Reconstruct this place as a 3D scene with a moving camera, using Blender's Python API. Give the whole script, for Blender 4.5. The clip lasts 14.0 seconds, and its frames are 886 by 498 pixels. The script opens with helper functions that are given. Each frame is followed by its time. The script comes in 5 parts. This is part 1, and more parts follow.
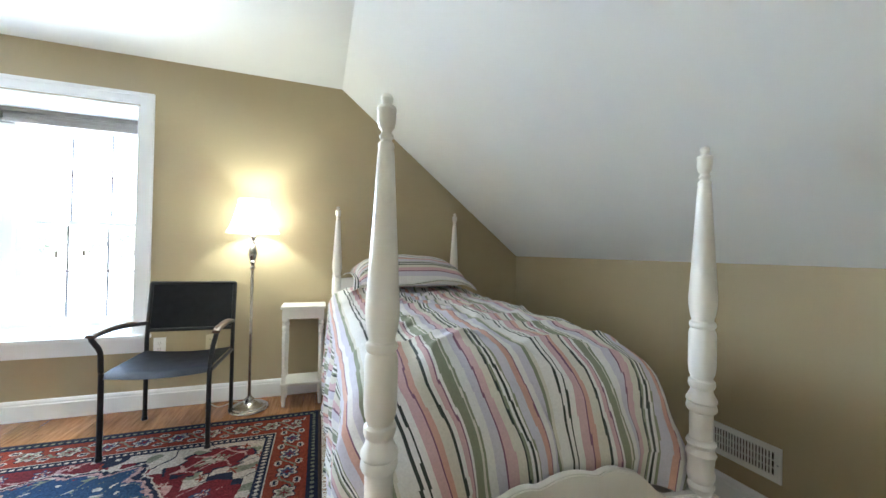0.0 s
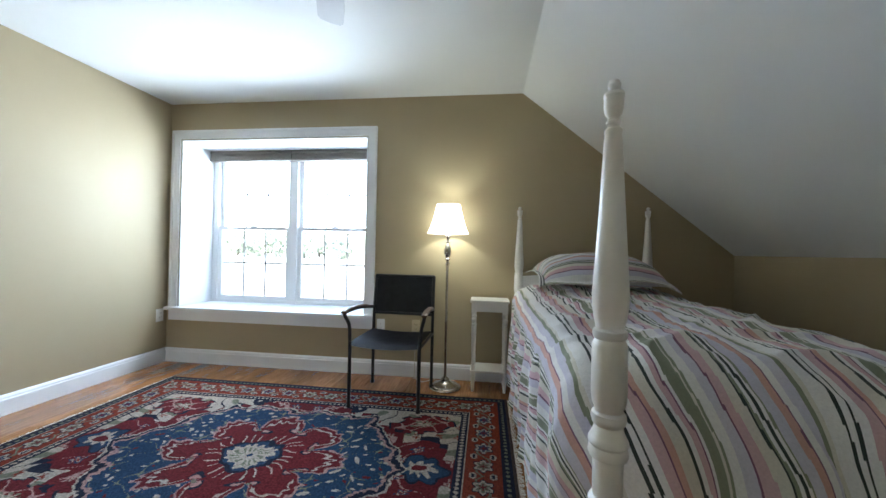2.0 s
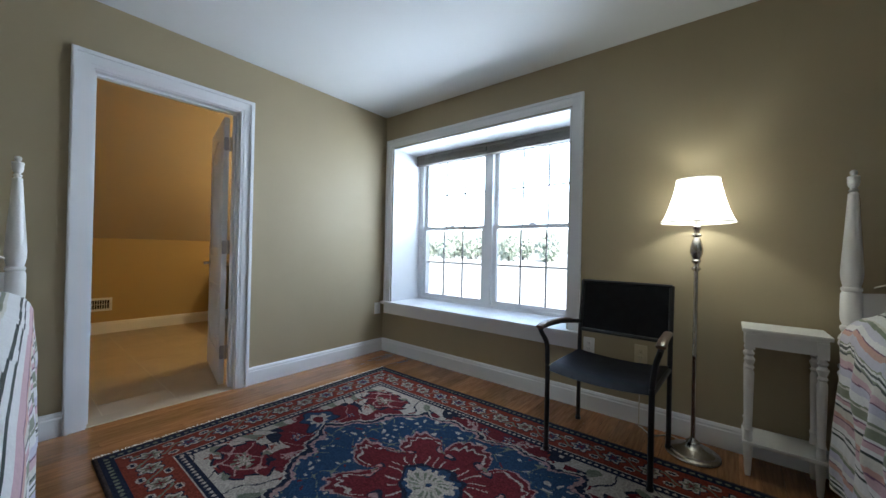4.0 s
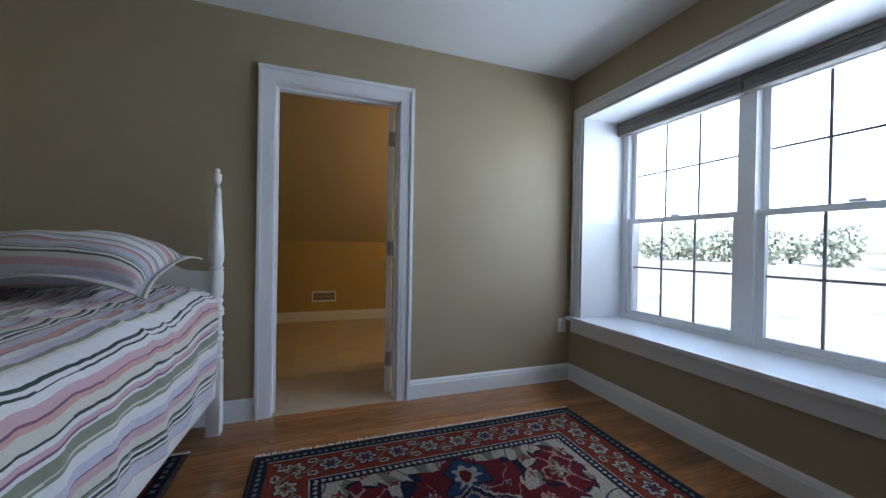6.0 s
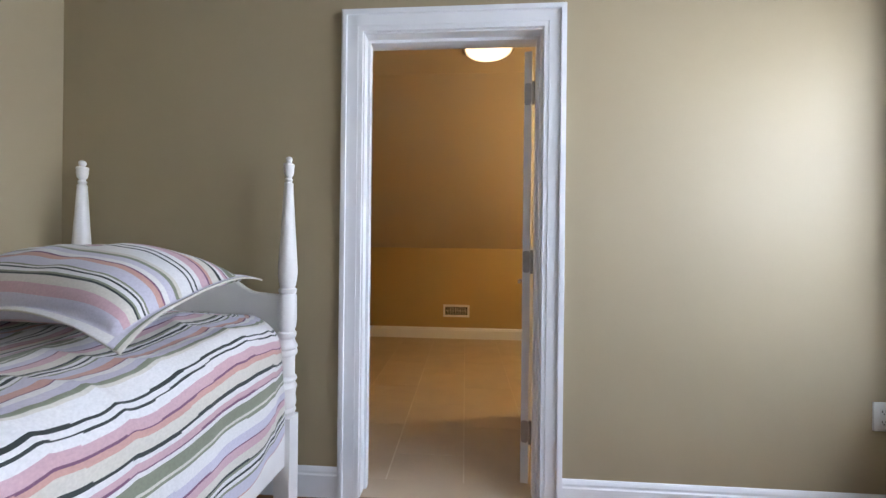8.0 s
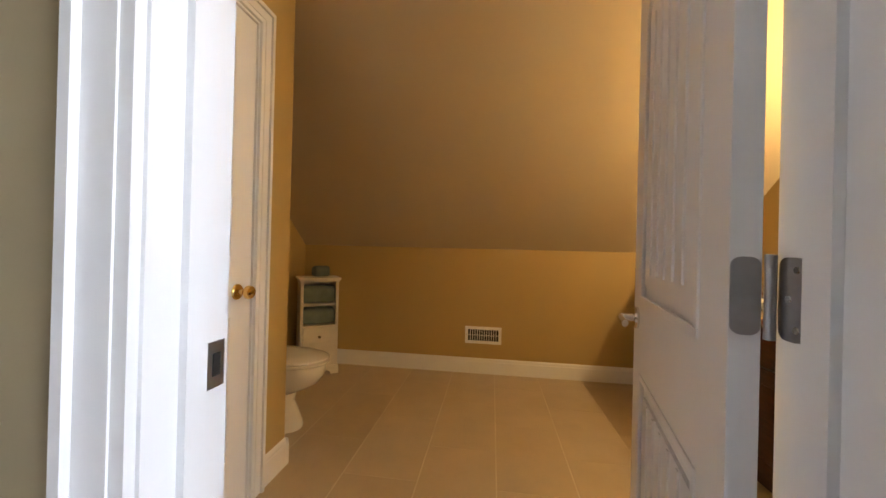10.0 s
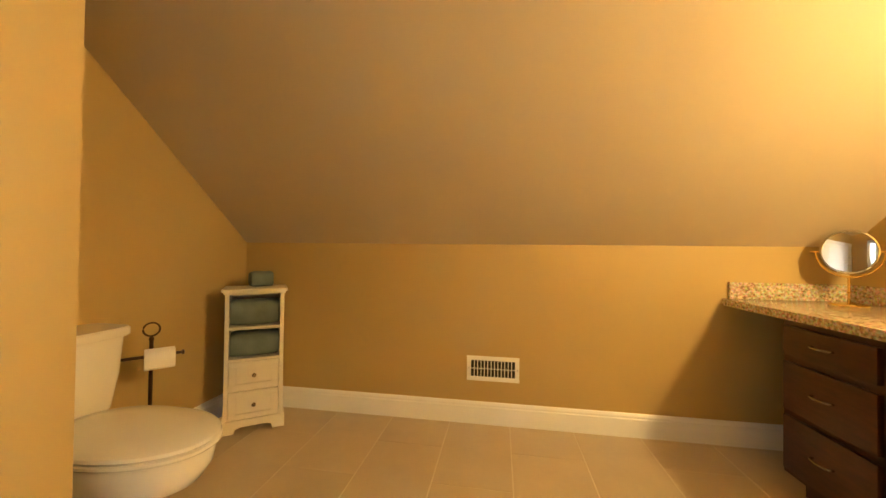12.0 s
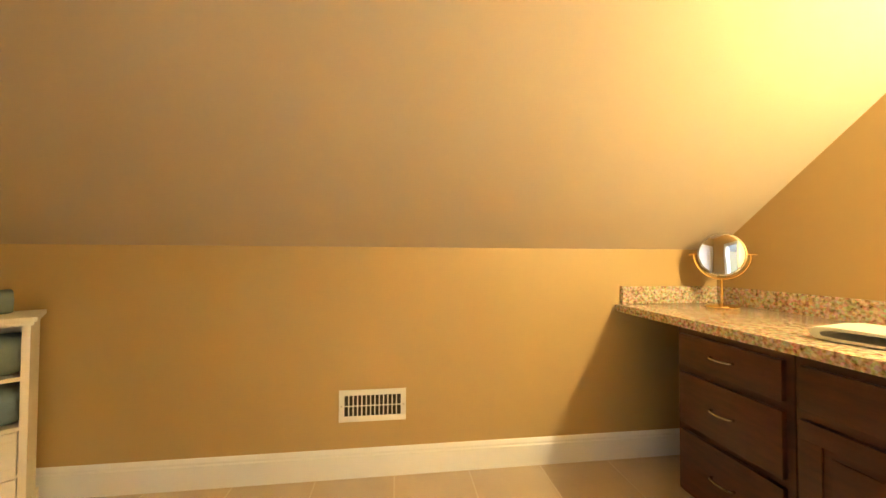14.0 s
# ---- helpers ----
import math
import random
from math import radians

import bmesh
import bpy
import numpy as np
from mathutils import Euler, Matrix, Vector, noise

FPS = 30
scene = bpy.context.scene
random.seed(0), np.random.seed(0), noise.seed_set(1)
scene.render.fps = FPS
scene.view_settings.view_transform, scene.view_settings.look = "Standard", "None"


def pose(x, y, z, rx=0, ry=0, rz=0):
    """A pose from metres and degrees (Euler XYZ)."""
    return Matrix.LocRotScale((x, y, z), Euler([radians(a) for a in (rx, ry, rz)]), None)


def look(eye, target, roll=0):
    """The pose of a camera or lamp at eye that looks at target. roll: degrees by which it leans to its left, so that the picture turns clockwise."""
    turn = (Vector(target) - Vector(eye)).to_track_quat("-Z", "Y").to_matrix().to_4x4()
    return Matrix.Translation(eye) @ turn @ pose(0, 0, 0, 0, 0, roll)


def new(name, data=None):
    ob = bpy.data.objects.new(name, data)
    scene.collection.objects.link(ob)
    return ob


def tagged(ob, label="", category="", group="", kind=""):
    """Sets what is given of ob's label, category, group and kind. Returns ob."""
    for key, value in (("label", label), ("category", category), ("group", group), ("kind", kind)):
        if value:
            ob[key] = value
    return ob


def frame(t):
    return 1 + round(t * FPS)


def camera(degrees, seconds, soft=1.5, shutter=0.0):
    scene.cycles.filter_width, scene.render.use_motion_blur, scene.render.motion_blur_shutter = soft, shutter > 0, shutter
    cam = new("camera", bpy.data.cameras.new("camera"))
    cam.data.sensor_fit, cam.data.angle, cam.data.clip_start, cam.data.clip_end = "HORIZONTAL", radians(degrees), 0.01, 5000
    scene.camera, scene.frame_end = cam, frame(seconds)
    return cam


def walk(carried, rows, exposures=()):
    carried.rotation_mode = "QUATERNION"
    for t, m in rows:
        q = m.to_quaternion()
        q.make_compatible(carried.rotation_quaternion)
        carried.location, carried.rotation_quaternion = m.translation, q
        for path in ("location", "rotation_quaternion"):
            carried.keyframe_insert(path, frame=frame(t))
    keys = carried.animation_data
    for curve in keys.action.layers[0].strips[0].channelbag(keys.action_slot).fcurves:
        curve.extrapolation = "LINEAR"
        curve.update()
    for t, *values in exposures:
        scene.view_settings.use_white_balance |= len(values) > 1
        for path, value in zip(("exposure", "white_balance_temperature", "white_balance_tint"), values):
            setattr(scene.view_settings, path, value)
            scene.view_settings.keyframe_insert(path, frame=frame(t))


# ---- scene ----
cam = camera(102.6, 14.0)
PATH = [
    (0, (3.145, -3.008, 1.129), (3.801, -1.119, 1.147), 1.2),
    (0.5, (3.119, -2.996, 1.128), (3.553, -1.043, 1.143), 1.3),
    (1, (3.087, -3.01, 1.117), (3.294, -1.021, 1.132), 1.4),
    (1.5, (3.049, -3.027, 1.11), (3.025, -1.027, 1.124), 1.3),
    (2, (3.008, -3.042, 1.092), (2.766, -1.056, 1.106), 1.2),
    (2.5, (3.002, -2.926, 1.086), (2.515, -0.986, 1.092), 1.4),
    (3, (2.969, -2.821, 1.077), (2.207, -0.972, 1.079), 1.4),
    (3.5, (2.893, -2.673, 1.066), (1.865, -0.957, 1.073), 1.3),
    (4, (2.834, -2.528, 1.06), (1.58, -0.97, 1.067), 1.3),
    (6.5, (2.216, -1.866, 1.065), (0.26, -1.447, 1.061), 1.0),
    (7, (2.012, -1.808, 1.064), (0.02, -1.622, 1.072), 1.0),
    (7.2, (1.927, -1.792, 1.072), (-0.07, -1.688, 1.078), 0.9),
    (9.5, (0.664, -1.744, 1.112), (-1.319, -2.013, 1.114), 1.1),
    (10, (0.370, -1.801, 1.095), (-1.612, -2.075, 1.100), 1.4),
    (10.5, (0.150, -1.796, 1.097), (-1.830, -2.081, 1.105), 0.6),
    (11, (-0.104, -1.783, 1.065), (-2.080, -2.090, 1.094), 0.8),
    (11.5, (-0.366, -1.825, 1.063), (-2.341, -2.135, 1.081), 0.7),
    (12, (-0.597, -1.822, 1.05), (-2.571, -2.142, 1.077), 0.7),
    (12.5, (-0.809, -1.812, 1.05), (-2.789, -2.089, 1.083), 0.6),
    (13, (-0.946, -1.785, 1.059), (-2.938, -1.96, 1.093), 0.6),
    (13.5, (-1.034, -1.772, 1.062), (-3.034, -1.752, 1.099), 0.4),
    (14, (-1.049, -1.749, 1.066), (-3.032, -1.494, 1.109), 0.3),
]
EXPOSURES = [(0.0, 3.95, 6150, 9), (0.5, 3.8, 6150, 9), (1.0, 3.55, 6100, 9), (1.5, 3.2, 6100, 9), (2.0, 2.85, 6050, 9), (2.5, 2.55, 6050, 9), (3.0, 2.3, 6050, 9), (3.5, 2.05, 6000, 10), (4.0, 1.85, 6000, 11),
             (6.5, 1.25, 5850, 16), (7.0, 1.65, 6050, 20), (9.5, 2.55, 6700, 18), (10.0, 2.55, 7000, 19), (10.5, 2.72, 7500, 19), (11.0, 3.0, 7900, 17), (11.5, 3.35, 7900, 14), (12.0, 3.65, 7500, 11), (12.5, 3.9, 6900, 9), (13.0, 4.0, 6600, 8), (14.0, 4.05, 6050, 8)]
WINDOW_W, LAMP_W, VANITY_W, BATH_W, SHADE_E = 11.5, 1.35, 9.8, 0.03, 0.35
walk(cam, [(t, look(e, g, r)) for t, e, g, r in PATH], EXPOSURES)

# ---- world and light ----
world = bpy.data.worlds.new("sky_world")
scene.world = world
world.use_nodes = True
wn = world.node_tree
sky = wn.nodes.new("ShaderNodeTexSky")
sky.sky_type = "NISHITA"
sky.sun_disc = False
sky.sun_elevation, sky.sun_rotation = radians(52), radians(120)
wn.links.new(sky.outputs[0], wn.nodes["Background"].inputs[0])
wn.nodes["Background"].inputs[1].default_value = 0.15


def lamp(name, kind, m, energy, color, **kw):
    data = bpy.data.lights.new(name, kind)
    data.energy, data.color = energy, color
    for k, v in kw.items():
        if k == "size":
            data.size = v
        if k == "size_y":
            data.shape, data.size_y = "RECTANGLE", v
        if k == "spread":
            data.spread = v
        if k == "angle":
            data.angle = v
        if k == "soft":
            data.shadow_soft_size = v
    ob = new(name, data)
    ob.matrix_world = m
    return ob


SUN = Vector((0.62, -0.36, 0.80))
lamp("sun", "SUN", look(SUN * 30, (0, 0, 0)), 5.0, (1, 0.95, 0.87), angle=radians(0.6))
lamp("window_daylight", "AREA", look((1.03, 0.56, 1.69), (1.03, -1.0, 1.48)), WINDOW_W, (0.74, 0.87, 1.0), size=1.80, size_y=0.84, spread=radians(150))
lamp("floor_lamp_bulb", "POINT", pose(2.70, -0.20, 1.37), LAMP_W, (0.98, 1.0, 0.86), soft=0.035)
lamp("vanity_bulbs", "POINT", pose(-1.12, -0.08, 1.80), VANITY_W, (1, 0.75, 0.35), soft=0.07)
lamp("bath_ceiling_bulb", "AREA", look((-0.82, -1.62, 2.40), (-0.82, -1.62, 0)), BATH_W, (1, 0.66, 0.30), size=0.26, size_y=0.26)


# ---- materials ----
def material(name, color, rough=0.5, metal=0.0, var=0.08, scale=6.0, fine=60.0, bump=0.05, dist=0.002, color2=None, coat=0.0, spec=0.5, stretch=(1, 1, 1), per=0.0):
    m = bpy.data.materials.new(name)
    m.use_nodes = True
    t = m.node_tree
    p = t.nodes["Principled BSDF"]
    co = t.nodes.new("ShaderNodeTexCoord")
    mp = t.nodes.new("ShaderNodeMapping")
    mp.inputs["Scale"].default_value = stretch
    t.links.new(co.outputs["Object"], mp.inputs[0])
    big = t.nodes.new("ShaderNodeTexNoise")
    big.inputs["Scale"].default_value, big.inputs["Detail"].default_value = scale, 4
    small = t.nodes.new("ShaderNodeTexNoise")
    small.inputs["Scale"].default_value, small.inputs["Detail"].default_value = fine, 3
    for n in (big, small):
        t.links.new(mp.outputs[0], n.inputs["Vector"])
    mix = t.nodes.new("ShaderNodeMix")
    mix.data_type = "RGBA"
    c2 = color2 or tuple(max(0, c * (1 - var * 2)) for c in color)
    mix.inputs[6].default_value = (*color, 1)
    mix.inputs[7].default_value = (*c2, 1)
    add = t.nodes.new("ShaderNodeMath")
    add.operation = "MULTIPLY_ADD"
    t.links.new(small.outputs[0], add.inputs[0])
    add.inputs[1].default_value = 0.35
    sub = t.nodes.new("ShaderNodeMapRange")
    sub.inputs["From Min"].default_value, sub.inputs["From Max"].default_value = 0.3, 0.7
    sub.inputs["To Min"].default_value, sub.inputs["To Max"].default_value = -0.1, 0.75
    t.links.new(big.outputs[0], sub.inputs[0])
    t.links.new(sub.outputs[0], add.inputs[2])
    t.links.new(add.outputs[0], mix.inputs[0])
    out = mix.outputs[2]
    if per:
        info = t.nodes.new("ShaderNodeObjectInfo")
        hsv = t.nodes.new("ShaderNodeHueSaturation")
        mr = t.nodes.new("ShaderNodeMapRange")
        mr.inputs["To Min"].default_value, mr.inputs["To Max"].default_value = 1 - per, 1 + per
        t.links.new(info.outputs["Random"], mr.inputs[0])
        t.links.new(mr.outputs[0], hsv.inputs["Value"])
        t.links.new(out, hsv.inputs["Color"])
        out = hsv.outputs[0]
        off = t.nodes.new("ShaderNodeVectorMath")
        off.operation = "SCALE"
        off.inputs[0].default_value = (31, 17, 9)
        t.links.new(info.outputs["Random"], off.inputs["Scale"])
        t.links.new(off.outputs[0], mp.inputs["Location"])
    t.links.new(out, p.inputs["Base Color"])
    p.inputs["Roughness"].default_value, p.inputs["Metallic"].default_value = rough, metal
    p.inputs["Specular IOR Level"].default_value = spec
    p.inputs["Coat Weight"].default_value = coat
    if rough > 0.12:
        rr = t.nodes.new("ShaderNodeMapRange")
        rr.inputs["To Min"].default_value, rr.inputs["To Max"].default_value = rough * 0.85, min(1, rough * 1.15)
        t.links.new(big.outputs[0], rr.inputs[0])
        t.links.new(rr.outputs[0], p.inputs["Roughness"])
    if bump:
        b = t.nodes.new("ShaderNodeBump")
        b.inputs["Strength"].default_value, b.inputs["Distance"].default_value = bump, dist
        t.links.new(small.outputs[0], b.inputs["Height"])
        t.links.new(b.outputs[0], p.inputs["Normal"])
    return m


def woven(name, layer, rough=0.9, fine=350.0, bump=0.4, sheen=0.2, spec=0.15, grain=0.24):
    """Cloth whose dyed pattern is stored on the mesh."""
    m = material(name, (0.5, 0.5, 0.5), rough, fine=fine, bump=bump, dist=0.0015, spec=spec)
    t = m.node_tree
    p = t.nodes["Principled BSDF"]
    at = t.nodes.new("ShaderNodeAttribute")
    at.attribute_name = layer
    nz = t.nodes.new("ShaderNodeTexNoise")
    nz.inputs["Scale"].default_value, nz.inputs["Detail"].default_value = fine * 0.4, 5
    co = t.nodes.new("ShaderNodeTexCoord")
    t.links.new(co.outputs["Object"], nz.inputs["Vector"])
    hsv = t.nodes.new("ShaderNodeHueSaturation")
    mr = t.nodes.new("ShaderNodeMapRange")
    mr.inputs["From Min"].default_value, mr.inputs["From Max"].default_value = 0.25, 0.75
    mr.inputs["To Min"].default_value, mr.inputs["To Max"].default_value = 1 - grain, 1 + grain * 0.8
    t.links.new(nz.outputs[0], mr.inputs[0])
    t.links.new(mr.outputs[0], hsv.inputs["Value"])
    t.links.new(at.outputs["Color"], hsv.inputs["Color"])
    t.links.new(hsv.outputs[0], p.inputs["Base Color"])
    p.inputs["Sheen Weight"].default_value = sheen
    return m


WALL = material("khaki_wall_paint", (0.395, 0.322, 0.198), 0.62, var=0.03, scale=1.5, fine=240, bump=0.10, dist=0.0012)
BATHWALL = material("tan_bath_wall_paint", (0.47, 0.335, 0.135), 0.5, var=0.03, scale=1.5, fine=240, bump=0.10, dist=0.0012)
# white fan blades, greyed to hold the shade on their undersides
FANSHADED = material("shaded_fan_white", (0.50, 0.51, 0.52), 0.45, var=0.03)
CEIL = material("white_ceiling_paint", (0.74, 0.75, 0.74), 0.75, var=0.02, scale=1.2, fine=220, bump=0.08, dist=0.001)
BATHCEIL = material("beige_slope_paint", (0.56, 0.465, 0.335), 0.65, var=0.02, scale=1.2, fine=220, bump=0.10, dist=0.001)
TRIM = material("white_trim_paint", (0.80, 0.81, 0.82), 0.32, var=0.02, scale=4, fine=120, bump=0.02)
BEDWHITE = material("ivory_bed_lacquer", (0.80, 0.78, 0.745), 0.30, var=0.04, scale=8, fine=90, bump=0.03)
TABLEWHITE = material("white_table_paint", (0.78, 0.76, 0.70), 0.42, var=0.05, scale=8, fine=90, bump=0.04)
OAK = material("oak_plank", (0.37, 0.17, 0.065), 0.16, var=0.2, scale=9, fine=55, bump=0.06, dist=0.001, color2=(0.20, 0.085, 0.03), stretch=(9, 0.7, 1), per=0.22, coat=0.25)
GAPWOOD = material("plank_joint", (0.10, 0.05, 0.02), 0.8)
TILE = material("beige_floor_tile", (0.52, 0.42, 0.295), 0.35, var=0.06, scale=5, fine=45, bump=0.04, per=0.04)
GROUT = material("pale_grout", (0.68, 0.60, 0.47), 0.9, var=0.1)
BLACKMETAL = material("black_powder_coat", (0.012, 0.012, 0.014), 0.38, var=0.1, scale=20, fine=300, bump=0.05)
MESHBLACK = material("black_sling_fabric", (0.018, 0.018, 0.022), 0.6, var=0.15, scale=20, fine=700, bump=0.5, dist=0.001)
SEATBLUE = material("navy_black_vinyl", (0.008, 0.010, 0.020), 0.42, var=0.15, scale=20, fine=500, bump=0.3, dist=0.0008, spec=0.25)
ARMWOOD = material("dark_wood_arm", (0.10, 0.055, 0.03), 0.35, stretch=(1, 8, 1))
NICKEL = material("brushed_nickel", (0.50, 0.47, 0.43), 0.26, 1.0, var=0.1, scale=20, fine=200, bump=0.02)
CHROME = material("chrome", (0.75, 0.74, 0.72), 0.08, 1.0, var=0.02, bump=0)
BRASS = material("polished_brass", (0.80, 0.55, 0.20), 0.14, 1.0, var=0.04, bump=0)
STEEL = material("satin_steel_hinge", (0.42, 0.42, 0.43), 0.38, 1.0, var=0.08, scale=30)
PLATE = material("white_plastic", (0.78, 0.78, 0.75), 0.35, var=0.02, bump=0)
CREAMPLATE = material("almond_plastic", (0.60, 0.52, 0.34), 0.4, var=0.02, bump=0)
# near-black colour for the shade inside holes and openings
DARK = material("recess_shade_black", (0.02, 0.018, 0.015), 0.8, bump=0)
BLIND = material("taupe_blind_fabric", (0.17, 0.15, 0.13), 0.7, var=0.08, scale=10, fine=200, bump=0.2)
PORCELAIN = material("white_porcelain", (0.80, 0.77, 0.70), 0.12, var=0.01, bump=0, coat=0.4)
CHERRY = material("cherry_cabinet_wood", (0.072, 0.019, 0.008), 0.36, var=0.25, scale=5, fine=40, bump=0.05, color2=(0.032, 0.009, 0.005), stretch=(2, 2, 10))
CABWHITE = material("cream_cabinet_paint", (0.76, 0.71, 0.60), 0.4, var=0.04)
TOWEL = material("grey_teal_terry", (0.20, 0.25, 0.235), 0.95, var=0.15, scale=12, fine=260, bump=0.9, dist=0.004, spec=0.1)
TOWELPALE = material("pale_cotton_towel", (0.66, 0.66, 0.58), 0.95, var=0.08, scale=12, fine=260, bump=0.8, dist=0.003, spec=0.1)
PAPER = material("white_tissue_paper", (0.82, 0.78, 0.70), 0.9, var=0.03, fine=150, bump=0.3)
BRONZE = material("dark_bronze", (0.10, 0.06, 0.04), 0.35, 1.0)
# lawn and leaves: outdoor glare and distance haze are mixed into the base colours
GRASS = material("glare_paled_lawn", (0.55, 0.56, 0.50), 0.9, var=0.25, scale=0.3, fine=4, bump=0.3, dist=0.05)
LEAF = material("haze_paled_leaves", (0.54, 0.60, 0.50), 0.8, var=0.2, scale=0.5, fine=3)
BARK = material("tree_bark", (0.10, 0.07, 0.05), 0.9, var=0.2)
BRICKOUT = material("outside_siding", (0.55, 0.55, 0.52), 0.8, var=0.05)
CABLE = material("clear_grey_cable", (0.55, 0.50, 0.42), 0.4, bump=0)


def granite():
    m = material("speckled_granite", (0.62, 0.50, 0.34), 0.18, var=0.1, scale=30, fine=140, bump=0.0, coat=0.3)
    t = m.node_tree
    p = t.nodes["Principled BSDF"]
    co = t.nodes.new("ShaderNodeTexCoord")
    v = t.nodes.new("ShaderNodeTexVoronoi")
    v.inputs["Scale"].default_value = 95
    n = t.nodes.new("ShaderNodeTexNoise")
    n.inputs["Scale"].default_value, n.inputs["Detail"].default_value = 75, 6
    for q in (v, n):
        t.links.new(co.outputs["Object"], q.inputs["Vector"])
    r = t.nodes.new("ShaderNodeValToRGB")
    e = r.color_ramp.elements
    e[0].position, e[0].color = 0.27, (0.07, 0.045, 0.03, 1)
    e[1].position, e[1].color = 0.37, (0.36, 0.24, 0.14, 1)
    for pos, c in ((0.5, (0.60, 0.47, 0.31, 1)), (0.62, (0.74, 0.66, 0.52, 1))):
        k = e.new(pos)
        k.color = c
    mx = t.nodes.new("ShaderNodeMix")
    mx.data_type, mx.blend_type = "RGBA", "MULTIPLY"
    mx.inputs[0].default_value = 0.4
    t.links.new(n.outputs[0], r.inputs[0])
    t.links.new(r.outputs[0], mx.inputs[6])
    t.links.new(v.outputs["Color"], mx.inputs[7])
    t.links.new(mx.outputs[2], p.inputs["Base Color"])
    return m


GRANITE = granite()


def glass(name):
    m = bpy.data.materials.new(name)
    m.use_nodes = True
    p = m.node_tree.nodes["Principled BSDF"]
    p.inputs["Transmission Weight"].default_value = 1
    p.inputs["Roughness"].default_value = 0.0
    p.inputs["IOR"].default_value = 1.02
    return m


def glowing(name, color, strength, base=(0.8, 0.78, 0.72)):
    m = bpy.data.materials.new(name)
    m.use_nodes = True
    p = m.node_tree.nodes["Principled BSDF"]
    p.inputs["Base Color"].default_value = (*base, 1)
    p.inputs["Emission Color"].default_value = (*color, 1)
    p.inputs["Emission Strength"].default_value = strength
    return m


GLASS = glass("window_glass")
ACRYLIC = glass("clear_acrylic")
SHADE = glowing("lit_linen_shade", (0.97, 1.0, 0.93), SHADE_E)
DIFFUSER = glowing("lit_glass_diffuser", (1, 0.74, 0.42), 0.45)


def mirror_glass():
    m = bpy.data.materials.new("mirror_silver")
    m.use_nodes = True
    p = m.node_tree.nodes["Principled BSDF"]
    p.inputs["Base Color"].default_value = (0.85, 0.85, 0.85, 1)
    p.inputs["Metallic"].default_value, p.inputs["Roughness"].default_value = 1, 0.02
    return m


MIRROR = mirror_glass()


# ---- mesh helpers ----
def box(bm, x0, x1, y0, y1, z0, z1, bevel=0.0, m=None):
    mat4 = Matrix.Translation(((x0 + x1) / 2, (y0 + y1) / 2, (z0 + z1) / 2)) @ Matrix.Diagonal((abs(x1 - x0), abs(y1 - y0), abs(z1 - z0), 1))
    r = bmesh.ops.create_cube(bm, size=1, matrix=(m or Matrix.Identity(4)) @ mat4)
    if bevel:
        edges = list({e for v in r["verts"] for e in v.link_edges})
        bmesh.ops.bevel(bm, geom=edges, offset=bevel, segments=2, affect="EDGES", profile=0.7)
    return bm


def boxes(*rows, bevel=0.0):
    bm = bmesh.new()
    for r in rows:
        box(bm, *r, bevel=bevel)
    return bm


def lathe(bm, profile, at=(0, 0, 0), seg=24, m=None):
    """Turns (radius, height) rows round the z axis."""
    m = (m or Matrix.Identity(4)) @ Matrix.Translation(at)
    rings = []
    for r, z in profile:
        if r < 1e-5:
            rings.append([bm.verts.new(m @ Vector((0, 0, z)))])
        else:
            rings.append([bm.verts.new(m @ Vector((r * math.cos(2 * math.pi * k / seg), r * math.sin(2 * math.pi * k / seg), z))) for k in range(seg)])
    for a, b in zip(rings, rings[1:]):
        for k in range(seg):
            q = [a[k % len(a)], a[(k + 1) % len(a)], b[(k + 1) % len(b)], b[k % len(b)]]
            q = list(dict.fromkeys(q))
            if len(q) > 2:
                bm.faces.new(q)
    for r in (rings[0], rings[-1]):
        if len(r) > 1:
            bm.faces.new(r)
    bmesh.ops.recalc_face_normals(bm, faces=bm.faces)
    return bm


def tube(bm, pts, r, seg=10, flat=1.0):
    """A round bar along points; flat squeezes it upright."""
    pts = [Vector(p) for p in pts]
    rings = []
    for i, p in enumerate(pts):
        d = (pts[min(i + 1, len(pts) - 1)] - pts[max(i - 1, 0)]).normalized()
        side = d.cross(Vector((0, 0, 1)))
        side = side.normalized() if side.length > 0.05 else Vector((1, 0, 0))
        up = side.cross(d).normalized()
        rings.append([bm.verts.new(p + side * (r * math.cos(2 * math.pi * k / seg)) + up * (r * flat * math.sin(2 * math.pi * k / seg))) for k in range(seg)])
    for a, b in zip(rings, rings[1:]):
        for k in range(seg):
            bm.faces.new((a[k], a[(k + 1) % seg], b[(k + 1) % seg], b[k]))
    bm.faces.new(rings[0][::-1])
    bm.faces.new(rings[-1])
    bmesh.ops.recalc_face_normals(bm, faces=bm.faces)
    return bm


def curve_pts(pts, n=6):
    """A smooth line through points."""
    pts = [Vector(p) for p in pts]
    out = []
    for i in range(len(pts) - 1):
        a, b, c, d = pts[max(i - 1, 0)], pts[i], pts[i + 1], pts[min(i + 2, len(pts) - 1)]
        for k in range(n):
            t = k / n
            out.append(0.5 * (2 * b + (c - a) * t + (2 * a - 5 * b + 4 * c - d) * t * t + (3 * b - a - 3 * c + d) * t ** 3))
    return out + [pts[-1]]


